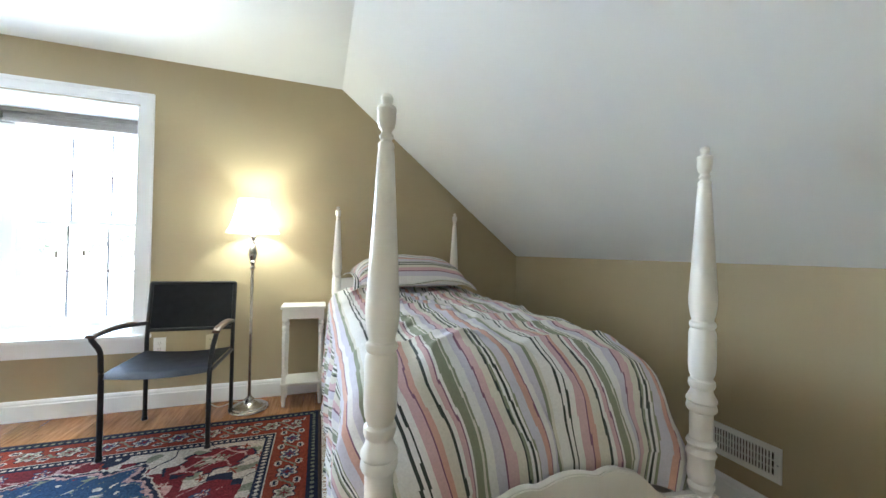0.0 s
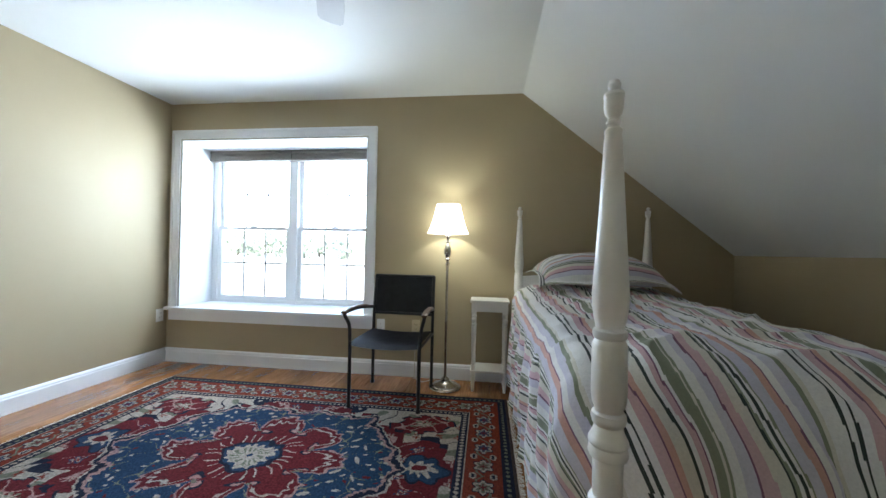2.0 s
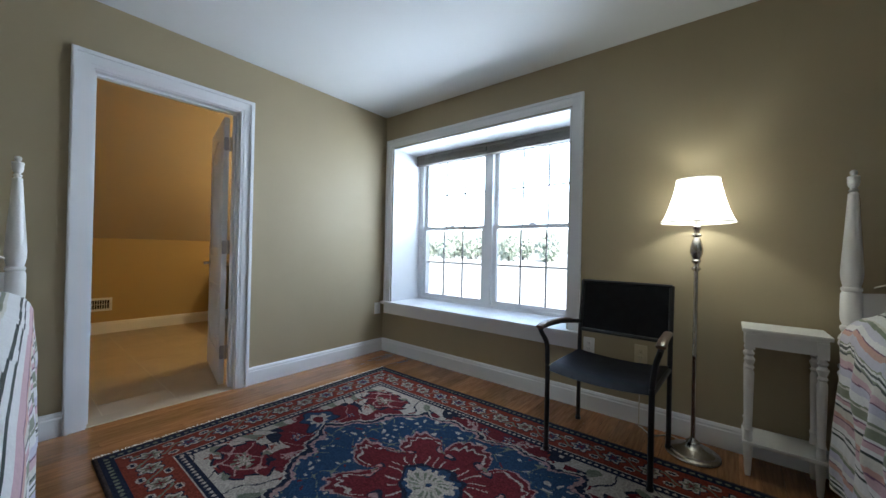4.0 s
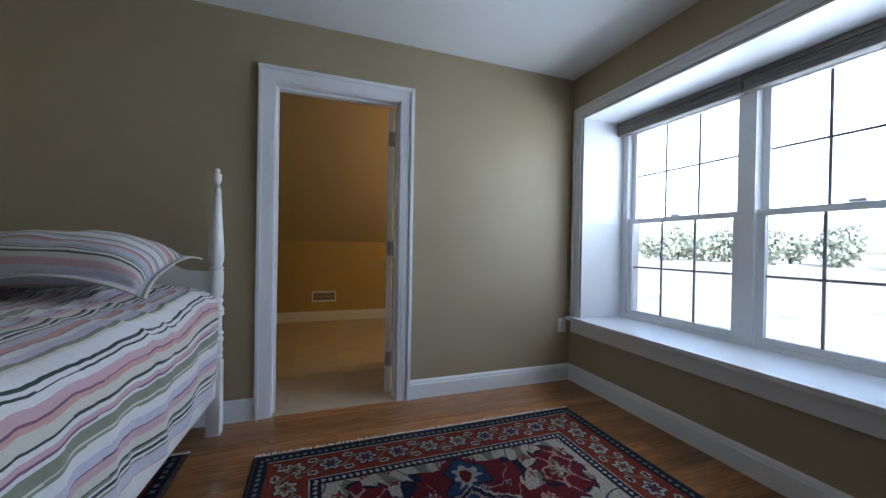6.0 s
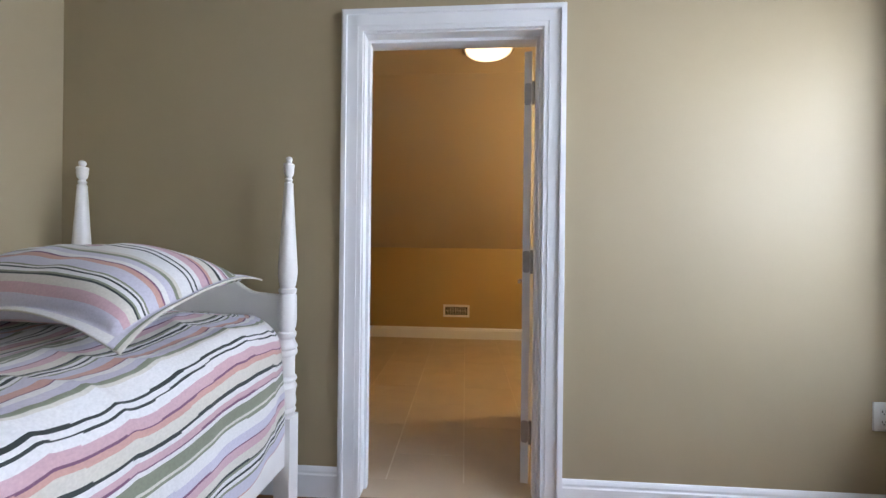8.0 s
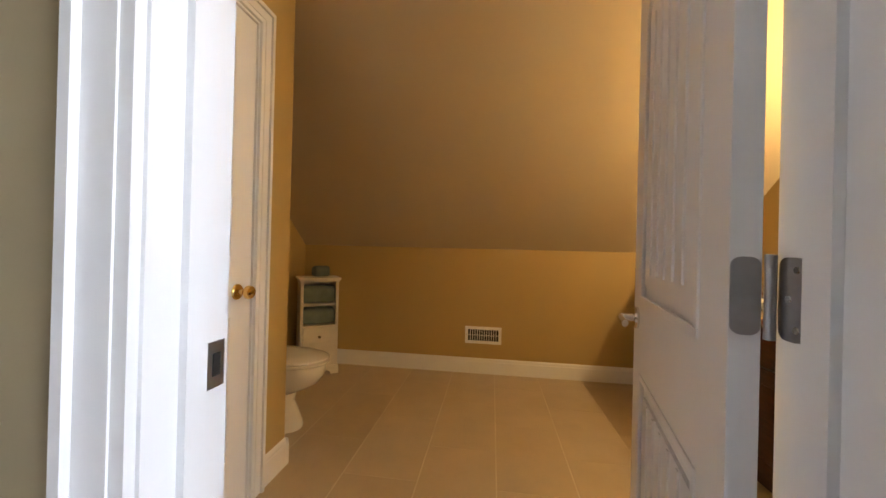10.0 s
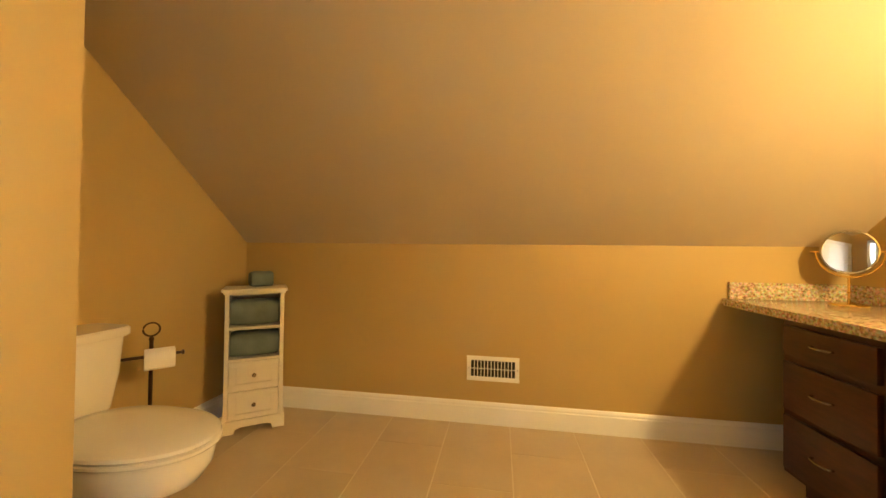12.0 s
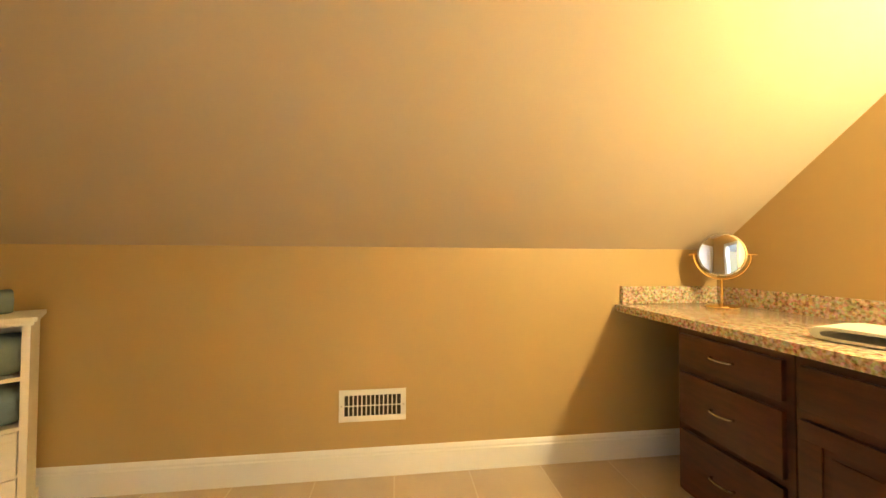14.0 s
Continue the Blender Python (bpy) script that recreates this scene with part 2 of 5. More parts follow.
def prism(bm, poly, d0, d1, m=None):
    """Extrudes an outline of (x, z) rows along y from d0 to d1."""
    m = m or Matrix.Identity(4)
    a = [bm.verts.new(m @ Vector((x, d0, z))) for x, z in poly]
    b = [bm.verts.new(m @ Vector((x, d1, z))) for x, z in poly]
    n = len(poly)
    fa, fb = bm.faces.new(a), bm.faces.new(b[::-1])
    for k in range(n):
        bm.faces.new((a[k], b[k], b[(k + 1) % n], a[(k + 1) % n]))
    bmesh.ops.recalc_face_normals(bm, faces=bm.faces)
    bmesh.ops.triangulate(bm, faces=[fa, fb])
    return bm


def finish(name, bm, mat, smooth=True):
    me = bpy.data.meshes.new(name)
    bm.to_mesh(me)
    bm.free()
    me.materials.append(mat)
    if smooth:
        for p in me.polygons:
            p.use_smooth = True
        me.set_sharp_from_angle(angle=radians(35))
    return me


def part(name, bm, mat, parent, label="", smooth=True):
    ob = new(name, finish(name, bm, mat, smooth))
    ob.parent = parent
    return tagged(ob, label)


def thing(name, label, category, m=None, group=""):
    ob = new(name)
    ob.empty_display_size = 0.1
    ob.matrix_basis = m or Matrix.Identity(4)
    return tagged(ob, label, category, group)


def setting(name, bm, mat, label="", category="", smooth=False):
    return tagged(new(name, finish(name, bm, mat, smooth)), label, category, kind="structure")

# ---- setting: bedroom ----
XE, YS, ZC = 4.94, -3.64, 2.44
XB, YBN, YBS = -2.83, 0.03, -3.576
setting("floor", boxes((-0.06, XE + 0.1, YS - 0.1, 0.1, -0.12, -0.012)), GAPWOOD, "oak strip floor of the bedroom", "floor")
floor_ob = bpy.data.objects["floor"]
setting("floor_bath", boxes((XB - 0.1, -0.06, YBS - 0.1, YBN + 0.1, -0.12, -0.0012)), GROUT, "pale grout bed under the bathroom tiles", "floor")
bath_floor = bpy.data.objects["floor_bath"]

# window wall with the deep window niche
WX0, WX1, WZ0, WZ1, WD = 0.117, 1.95, 0.52, 2.10, 0.46
bm = boxes((-0.02, WX0, 0, 0.60, 0, ZC + 0.1), (WX1, XE + 0.1, 0, 0.60, 0, ZC + 0.1), (WX0, WX1, 0, 0.60, 0, WZ0 - 0.03), (WX0, WX1, 0, 0.60, WZ1, ZC + 0.1))
setting("wall_north", bm, WALL, "khaki painted wall around a deep window niche", "wall")
DY0, DY1, DZ = -2.21, -1.44, 2.045
bm = boxes((-0.125, 0, YS - 0.1, DY0 - 0.02, 0, ZC + 0.1), (-0.125, 0, DY1 + 0.02, 0, 0, ZC + 0.1), (-0.125, 0, DY0 - 0.02, DY1 + 0.02, DZ + 0.02, ZC + 0.1))
setting("wall_west", bm, WALL, "khaki painted wall with the bathroom doorway", "wall")
setting("wall_south", boxes((0, XE + 0.1, YS - 0.12, YS, 0, ZC + 0.1)), WALL, "khaki painted bedroom wall", "wall")
setting("wall_east", boxes((XE, XE + 0.12, YS, 0, 0, 1.105)), WALL, "low khaki knee wall under the slope", "wall")
SL = (ZC - 1.105) / (XE - 3.29)
bm = bmesh.new()
prism(bm, [(-0.125, ZC), (3.29, ZC), (XE + 0.12, 1.105 - 0.12 * SL), (XE + 0.12, 1.25 - 0.12 * SL), (3.35, ZC + 0.14), (-0.125, ZC + 0.14)], YS - 0.12, 0)
setting("ceiling", bm, CEIL, "white flat ceiling falling to a steep slope", "ceiling")

# bathroom shell
setting("wall_bath_west", boxes((XB - 0.12, XB, YBS, YBN, 0, 1.112)), BATHWALL, "tan painted knee wall of the bathroom", "wall")
setting("wall_bath_north", boxes((XB - 0.12, -0.125, YBN, YBN + 0.12, 0, ZC + 0.1)), BATHWALL, "tan painted bathroom wall behind the vanity", "wall")
setting("wall_bath_south", boxes((XB - 0.12, -1.29, YBS - 0.12, YBS, 0, ZC + 0.1)), BATHWALL, "tan painted bathroom wall behind the toilet", "wall")
SB = 0.80
XF = XB + (ZC - 1.112) / SB
bm = bmesh.new()
prism(bm, [(XB - 0.12, 1.112 - 0.12 * SB), (XF, ZC), (-0.125, ZC), (-0.125, ZC + 0.14), (XF - 0.06, ZC + 0.14), (XB - 0.12, 1.26 - 0.12 * SB)], YBS - 0.12, YBN + 0.12)
setting("ceiling_bath", bm, BATHCEIL, "beige painted steep bathroom slope and ceiling", "ceiling")
# closet partition with its own doorway
PY, PX = -2.81, -1.29
CX0, CX1 = -1.02, -0.26
bm = boxes((PX, CX0 - 0.02, PY - 0.11, PY, 0, ZC), (CX1 + 0.02, -0.125, PY - 0.11, PY, 0, ZC), (CX0 - 0.02, CX1 + 0.02, PY - 0.11, PY, 2.06, ZC), (PX, PX + 0.11, YBS, PY - 0.11, 0, ZC))
setting("wall_closet", bm, BATHWALL, "tan painted closet partition beside the toilet", "wall")
# inner skin of the doorway wall on the bathroom side
bm = boxes((-0.131, -0.125, YBS, DY0 - 0.02, 0, ZC), (-0.131, -0.125, DY1 + 0.02, YBN, 0, ZC), (-0.131, -0.125, DY0 - 0.02, DY1 + 0.02, DZ + 0.02, ZC))
setting("wall_bath_east", bm, BATHWALL, "tan painted bathroom side of the doorway wall", "wall")


# ---- trim ----
def base_run(name, p0, p1, inward, h=0.13):
    """A moulded baseboard from p0 to p1 that stands out towards inward."""
    p0, p1, n = Vector((*p0, 0)), Vector((*p1, 0)), Vector((*inward, 0))
    prof = [(0, 0), (0.016, 0), (0.016, h - 0.032), (0.012, h - 0.026), (0.012, h - 0.016), (0.008, h - 0.006), (0.004, h), (0, h)]
    bm = bmesh.new()
    a = [bm.verts.new(p0 + n * x + Vector((0, 0, z))) for x, z in prof]
    b = [bm.verts.new(p1 + n * x + Vector((0, 0, z))) for x, z in prof]
    k = len(prof)
    for i in range(k):
        bm.faces.new((a[i], a[(i + 1) % k], b[(i + 1) % k], b[i]))
    bm.faces.new(a)
    bm.faces.new(b[::-1])
    bmesh.ops.recalc_face_normals(bm, faces=bm.faces)
    return setting(name, bm, TRIM, "white moulded baseboard along the wall", "baseboard")


CW = 0.098
base_run("baseboard_north", (0.0, 0), (XE, 0), (0, -1))
base_run("baseboard_west_n", (0, DY1 + CW - 0.012), (0, -0.016), (1, 0))
base_run("baseboard_west_s", (0, YS + 0.016), (0, DY0 - CW + 0.012), (1, 0))
base_run("baseboard_south", (0, YS), (XE, YS), (0, 1))
base_run("baseboard_east", (XE, YS + 0.016), (XE, -0.016), (-1, 0))
base_run("baseboard_bath_west", (XB, YBS + 0.016), (XB, YBN), (1, 0), 0.135)
base_run("baseboard_bath_south", (XB, YBS), (PX, YBS), (0, 1), 0.135)
base_run("baseboard_closet", (PX, PY), (CX0 - 0.085, PY), (0, 1), 0.135)
base_run("baseboard_closet_end", (PX, YBS + 0.016), (PX, PY + 0.016), (-1, 0), 0.135)


def casing(name, y0, y1, z, m, w=CW, sill=0.0, label="white moulded door casing"):
    """Stepped casing round an opening in the plane y = 0 of m, which runs along x from y0 to y1 up to z; it stands out to -y."""
    bm = bmesh.new()
    for a, b, d in ((0.006, 0.026, 0.014), (0.026, w - 0.024, 0.017), (w - 0.024, w - 0.008, 0.028), (w - 0.008, w, 0.022)):
        box(bm, y0 - b, y0 - a, -d, 0, sill, z + b, m=m)
        box(bm, y1 + a, y1 + b, -d, 0, sill, z + b, m=m)
        box(bm, y0 - a, y1 + a, -d, 0, z + a, z + b, m=m)
    return setting(name, bm, TRIM, label, "trim")


west_face = Matrix(((0, -1, 0, 0), (1, 0, 0, 0), (0, 0, 1, 0), (0, 0, 0, 1)))
casing("trim_door_1", DY0, DY1, DZ, west_face)
casing("trim_window_1", WX0, WX1, WZ1, Matrix.Identity(4), w=0.085, sill=WZ0, label="white moulded window casing")
bath_face = Matrix(((0, 1, 0, -0.131), (1, 0, 0, 0), (0, 0, 1, 0), (0, 0, 0, 1)))
casing("trim_door_1_bath", DY0, DY1, DZ, bath_face, w=0.085)
closet_face = Matrix(((1, 0, 0, 0), (0, -1, 0, PY), (0, 0, 1, 0), (0, 0, 0, 1)))
casing("trim_door_2", CX0, CX1, 2.045, closet_face, w=0.085, label="white closet door casing")
# jambs with stops
bm = boxes((-0.131, 0.0, DY0 - 0.02, DY0, 0, DZ + 0.02), (-0.131, 0.0, DY1, DY1 + 0.02, 0, DZ + 0.02), (-0.131, 0.0, DY0, DY1, DZ, DZ + 0.02),
           (-0.085, -0.05, DY0, DY0 + 0.012, 0, DZ), (-0.085, -0.05, DY1 - 0.012, DY1, 0, DZ), (-0.085, -0.05, DY0 + 0.012, DY1 - 0.012, DZ - 0.012, DZ))
setting("trim_jamb", bm, TRIM, "white door jamb with stops", "trim")
setting("trim_threshold", boxes((-0.125, 0.0, DY0, DY1, -0.01, 0.004)), TILE, "pale tiled threshold of the doorway", "trim")
# niche lining, sill, apron
bm = boxes((WX0, WX0 + 0.012, 0, WD, WZ0, WZ1), (WX1 - 0.012, WX1, 0, WD, WZ0, WZ1), (WX0 + 0.012, WX1 - 0.012, 0, WD, WZ1 - 0.012, WZ1))
setting("trim_niche", bm, TRIM, "white painted lining of the window niche", "trim")
setting("window_sill", boxes((WX0 - 0.10, WX1 + 0.10, -0.055, 0, WZ0 - 0.028, WZ0), (WX0, WX1, 0, WD, WZ0 - 0.028, WZ0), bevel=0.004), TRIM, "glossy white deep window sill", "sill")
setting("trim_apron", boxes((WX0 - 0.08, WX1 + 0.08, -0.02, 0, WZ0 - 0.125, WZ0 - 0.030), bevel=0.003), TRIM, "white apron board under the sill", "trim")

# ---- twin double-hung window ----
win = tagged(new("window_1"), "white twin double-hung window with grilles", "window", kind="structure")
FY = WD - 0.06
bm = boxes((WX0 + 0.012, WX0 + 0.065, FY, WD + 0.06, WZ0, WZ1 - 0.012), (WX1 - 0.065, WX1 - 0.012, FY, WD + 0.06, WZ0, WZ1 - 0.012), (0.99, 1.075, FY - 0.01, WD + 0.06, WZ0, WZ1 - 0.012),
           (WX0 + 0.065, 0.99, FY, WD + 0.06, WZ0, WZ0 + 0.028), (1.075, WX1 - 0.065, FY, WD + 0.06, WZ0, WZ0 + 0.028), (WX0 + 0.065, 0.99, FY, WD + 0.06, 2.03, WZ1 - 0.012), (1.075, WX1 - 0.065, FY, WD + 0.06, 2.03, WZ1 - 0.012))
part("window_frame", bm, TRIM, win, smooth=False)
# white bars against the sky: their backlit shade is put into this grey
SHADEDGRID = material("shaded_grille_white", (0.55, 0.56, 0.58), 0.5, var=0.03, bump=0)
for x0, x1 in ((WX0 + 0.065, 0.99), (1.075, WX1 - 0.065)):
    for z0, z1, yy in ((WZ0 + 0.028, 1.31, FY + 0.015), (1.275, 2.03, FY + 0.045)):
        s = 0.04
        bm = boxes((x0, x0 + s, yy, yy + 0.03, z0, z1), (x1 - s, x1, yy, yy + 0.03, z0, z1), (x0 + s, x1 - s, yy, yy + 0.03, z0, z0 + s * 0.9), (x0 + s, x1 - s, yy, yy + 0.03, z1 - s * 0.9, z1))
        sash = part("sash", bm, TRIM, win, smooth=False)
        pane = part("pane", boxes((x0 + s, x1 - s, yy + 0.012, yy + 0.016, z0 + s * 0.9, z1 - s * 0.9)), GLASS, sash, smooth=False)
        pane.visible_shadow = False
        w = (x1 - x0 - 2 * s) / 3
        zm = (z0 + z1) / 2
        for k in (1, 2):
            part("grille_bar", boxes((x0 + s + w * k - 0.007, x0 + s + w * k + 0.007, yy + 0.017, yy + 0.024, z0 + s * 0.9, z1 - s * 0.9)), SHADEDGRID, sash, smooth=False)
        part("grille_bar", boxes((x0 + s, x1 - s, yy + 0.018, yy + 0.023, zm - 0.007, zm + 0.007)), SHADEDGRID, sash, smooth=False)
    part("sash_lock", boxes(((x0 + x1) / 2 - 0.03, (x0 + x1) / 2 + 0.03, FY - 0.002, FY + 0.015, 1.31, 1.325), bevel=0.003), TRIM, win)

for x0, x1 in ((WX0 + 0.02, 1.03), (1.034, WX1 - 0.02)):
    b = thing("window_blind", "taupe cellular blind drawn up at the window head", "blind", pose(0, 0, 0), "pair of raised blinds")
    part("headrail", boxes((x0, x1, FY - 0.075, FY - 0.012, 2.055, 2.086), bevel=0.004), BLIND, b)
    for k in range(4):
        z = 2.051 - k * 0.012
        part("fabric_fold", boxes((x0 + 0.004, x1 - 0.004, FY - 0.070 + 0.004 * (k % 2), FY - 0.016 - 0.004 * (k % 2), z - 0.0115, z), bevel=0.003), BLIND, b)
    part("bottom_rail", boxes((x0, x1, FY - 0.072, FY - 0.014, 1.982, 2.003), bevel=0.004), BLIND, b)


# ---- doors ----
def arch(x0, x1, z0, z1, rise, n=12):
    """Outline of a panel whose top edge is an arch."""
    top = [(x1 + (x0 - x1) * k / n, z1 - rise + rise * math.sin(math.pi * k / n) ** 0.8) for k in range(n + 1)]
    return [(x0, z0), (x1, z0)] + top


def panel_door(name, w, h, label, m, arched, beads):
    """A moulded door: local x along its width from the hinge, y through it (0 to -0.035), z up."""
    d = tagged(new(name), label, "door", kind="structure")
    d.matrix_basis = m
    t = 0.035
    part("slab", boxes((0, w, -t + 0.011, -0.011, 0.008, h)), TRIM, d, smooth=False)
    st = 0.115
    lock = (0.745, 0.965) if arched else (0.80, 1.04)
    for face, s in ((0, 1), (-t, -1)):
        y0, y1 = (face - 0.0115, face) if s == 1 else (face, face + 0.0115)
        bm = boxes((0, st, y0, y1, 0.008, h), (w - st, w, y0, y1, 0.008, h), (st, w - st, y0, y1, 0.008, 0.23), (st, w - st, y0, y1, lock[0], lock[1]))
        if arched:
            n = 14
            pts = [(st, h)] + [(st + (w - 2 * st) * k / n, h - 0.235 + 0.12 * math.sin(math.pi * k / n) ** 0.7) for k in range(n + 1)] + [(w - st, h)]
            prism(bm, pts, y0, y1)
        else:
            box(bm, st, w - st, y0, y1, h - 0.12, h)
        part("stile_and_rail", bm, TRIM, d, smooth=False)
        for z0, z1, up in ((0.255, lock[0] - 0.025, False), (lock[1] + 0.025, h - (0.26 if arched else 0.145), arched)):
            yy = face - s * 0.0115
            y2 = face - s * 0.003
            bm = bmesh.new()
            o = 0.028
            poly = arch(st + o, w - st - o, z0 + o * 0.6, z1 + (0.10 if up else 0), 0.10) if up else [(st + o, z0 + o), (w - st - o, z0 + o), (w - st - o, z1 - o), (st + o, z1 - o)]
            prism(bm, poly, min(yy, y2), max(yy, y2))
            part("panel", bm, TRIM, d, smooth=False)
            bm = bmesh.new()
            q0, q1, zb, zt = min(face, face + s * 0.004), max(face, face + s * 0.004), z0 - 0.03, (z1 + 0.03 if not up else z1 + 0.02)
            for r in ((st - 0.004, w - st + 0.004, zb, zb + 0.016), (st - 0.004, st + 0.012, zb + 0.016, zt), (w - st - 0.012, w - st + 0.004, zb + 0.016, zt)) + (() if up else ((st + 0.012, w - st - 0.012, zt - 0.016, zt),)):
                box(bm, r[0], r[1], q0 - (0.004 if s == 1 else 0), q1 + (0 if s == 1 else 0.004), r[2], r[3], bevel=0.003)
            part("moulding", bm, TRIM, d)
            if beads:
                bm = bmesh.new()
                for k in range(1, beads):
                    x = st + o + (w - 2 * st - 2 * o) * k / beads
                    box(bm, x - 0.007, x + 0.007, min(y2, face + s * 0.0015), max(y2, face + s * 0.0015), z0 + 0.05, z1 - 0.03)
                part("bead", bm, TRIM, d, smooth=False)
    return d


def plate(bm, x0, x1, z0, z1, d0, d1, r, m=None):
    """A flat plate with rounded corners."""
    pts = []
    for cx, cz, a0 in ((x1 - r, z1 - r, 0), (x0 + r, z1 - r, 90), (x0 + r, z0 + r, 180), (x1 - r, z0 + r, 270)):
        pts += [(cx + r * math.cos(radians(a0 + k * 22.5)), cz + r * math.sin(radians(a0 + k * 22.5))) for k in range(5)]
    return prism(bm, pts, d0, d1, m)


def hinge(parent, z):
    edge = pose(0, 0, 0, 0, 0, 90)
    hg = part("hinge", plate(bmesh.new(), -0.034, -0.001, z - 0.051, z + 0.051, -0.0003, 0.002, 0.012, edge), STEEL, parent, "satin steel hinge", smooth=False)
    bm = bmesh.new()
    lathe(bm, [(0, z - 0.055), (0.0065, z - 0.054), (0.0065, z + 0.054), (0, z + 0.055)], (-0.005, -0.042, 0), 12)
    part("hinge_pin", bm, STEEL, hg)
    back = parent.matrix_basis.inverted()
    part("jamb_leaf", plate(bmesh.new(), -0.131, -0.093, z - 0.051, z + 0.051, DY1 - 0.0025, DY1 - 0.0002, 0.012, back), STEEL, hg, smooth=False)
    for x, dz in ((-0.104, 0.036), (-0.116, 0.0), (-0.104, -0.036)):
        bm = bmesh.new()
        lathe(bm, [(0.0045, 0), (0.0038, 0.0012), (0, 0.0014)], (0, 0, 0), 12, back @ pose(x, DY1 - 0.0025, z + dz, 90, 0, 0))
        part("screw", bm, NICKEL, hg)


ang = 180 - math.degrees(0.208)
d1 = panel_door("door_1", 0.715, 2.03, "white arched two-panel bathroom door standing open", pose(-0.147, -1.490, 0, 0, 0, ang), True, 6)
for z in (0.25, 1.045, 1.83):
    hinge(d1, z)
bm = bmesh.new()
for s, y in ((1, 0.0), (-1, -0.035)):
    ax = pose(0.655, y, 0.902, -90 * s, 0, 0)
    lathe(bm, [(0.033, 0), (0.033, 0.006), (0.029, 0.011), (0.012, 0.013), (0.011, 0.05), (0, 0.052)], (0, 0, 0), 24, ax)
lever = part("lever_handle", bm, CHROME, d1, "satin nickel lever handle")
for s, y in ((1, 0.045), (-1, -0.080)):
    bm = bmesh.new()
    tube(bm, curve_pts([(0.655, y, 0.902), (0.638, y + s * 0.008, 0.903), (0.593, y + s * 0.008, 0.905), (0.558, y + s * 0.002, 0.899)]), 0.009, 10, 1.2)
    part("lever", bm, CHROME, lever)
bm = boxes((-0.130, -0.096, DY0, DY0 + 0.002, 0.88, 0.95), bevel=0.001)
sp = tagged(new("strike_plate", finish("strike_plate", bm, STEEL)), "satin steel strike plate on the white jamb", "strike plate")
# no real hole: a raised black piece paints its inner shade
part("latch_hole", boxes((-0.121, -0.106, DY0 + 0.0021, DY0 + 0.003, 0.898, 0.932)), DARK, sp, smooth=False)
d2 = panel_door("door_2", CX1 - CX0, 2.04, "white two-panel closet door, shut", pose(CX0, PY - 0.010, 0), False, 0)
bm = bmesh.new()
lathe(bm, [(0.032, 0), (0.032, 0.004), (0.028, 0.008), (0.012, 0.010), (0.010, 0.030), (0.016, 0.036), (0.026, 0.046), (0.028, 0.056), (0.024, 0.066), (0.014, 0.071), (0, 0.072)], (0, 0, 0), 24, pose(0.080, 0.0, 0.905, -90, 0, 0))
part("door_knob", bm, BRASS, d2, "polished brass door knob")
setting("trim_closet_jamb", boxes((CX0 - 0.02, CX0 - 0.003, PY - 0.11, PY, 0, 2.06), (CX1 + 0.003, CX1 + 0.02, PY - 0.11, PY, 0, 2.06), (CX0 - 0.003, CX1 + 0.003, PY - 0.11, PY, 2.043, 2.06)), TRIM, "white closet door jamb", "trim")
setting("wall_closet_back", boxes((PX + 0.11, -0.131, YBS - 0.12, YBS, 0, ZC)), WALL, "plain wall closing the closet", "wall")


# ---- colour patterns ----
def painted(name, verts, faces, colors, layer, mat, smooth=True):
    me = bpy.data.meshes.new(name)
    me.from_pydata(verts, [], faces)
    at = me.color_attributes.new(layer, "FLOAT_COLOR", "CORNER")
    n = [len(f) for f in faces]
    c = np.repeat(np.c_[np.asarray(colors, float), np.ones(len(faces))], n, axis=0)
    at.data.foreach_set("color", c.ravel())
    me.materials.append(mat)
    if smooth:
        me.polygons.foreach_set("use_smooth", [True] * len(faces))
    me.update()
    return me


RUGMAT = woven("wool_rug_pile", "dye", 1.0, 260, 0.7, 0.0, 0.04)
LINEN = woven("striped_cotton", "dye", 0.85, 420, 0.25, 0.15, grain=0.10)

PINK = (0.24, 0.15, 0.135)
RED, NAVY, CREAM, RUST, BLUE, SAGE = (0.088, 0.012, 0.015), (0.012, 0.015, 0.028), (0.27, 0.24, 0.20), (0.13, 0.025, 0.015), (0.016, 0.036, 0.074), (0.11, 0.12, 0.085)


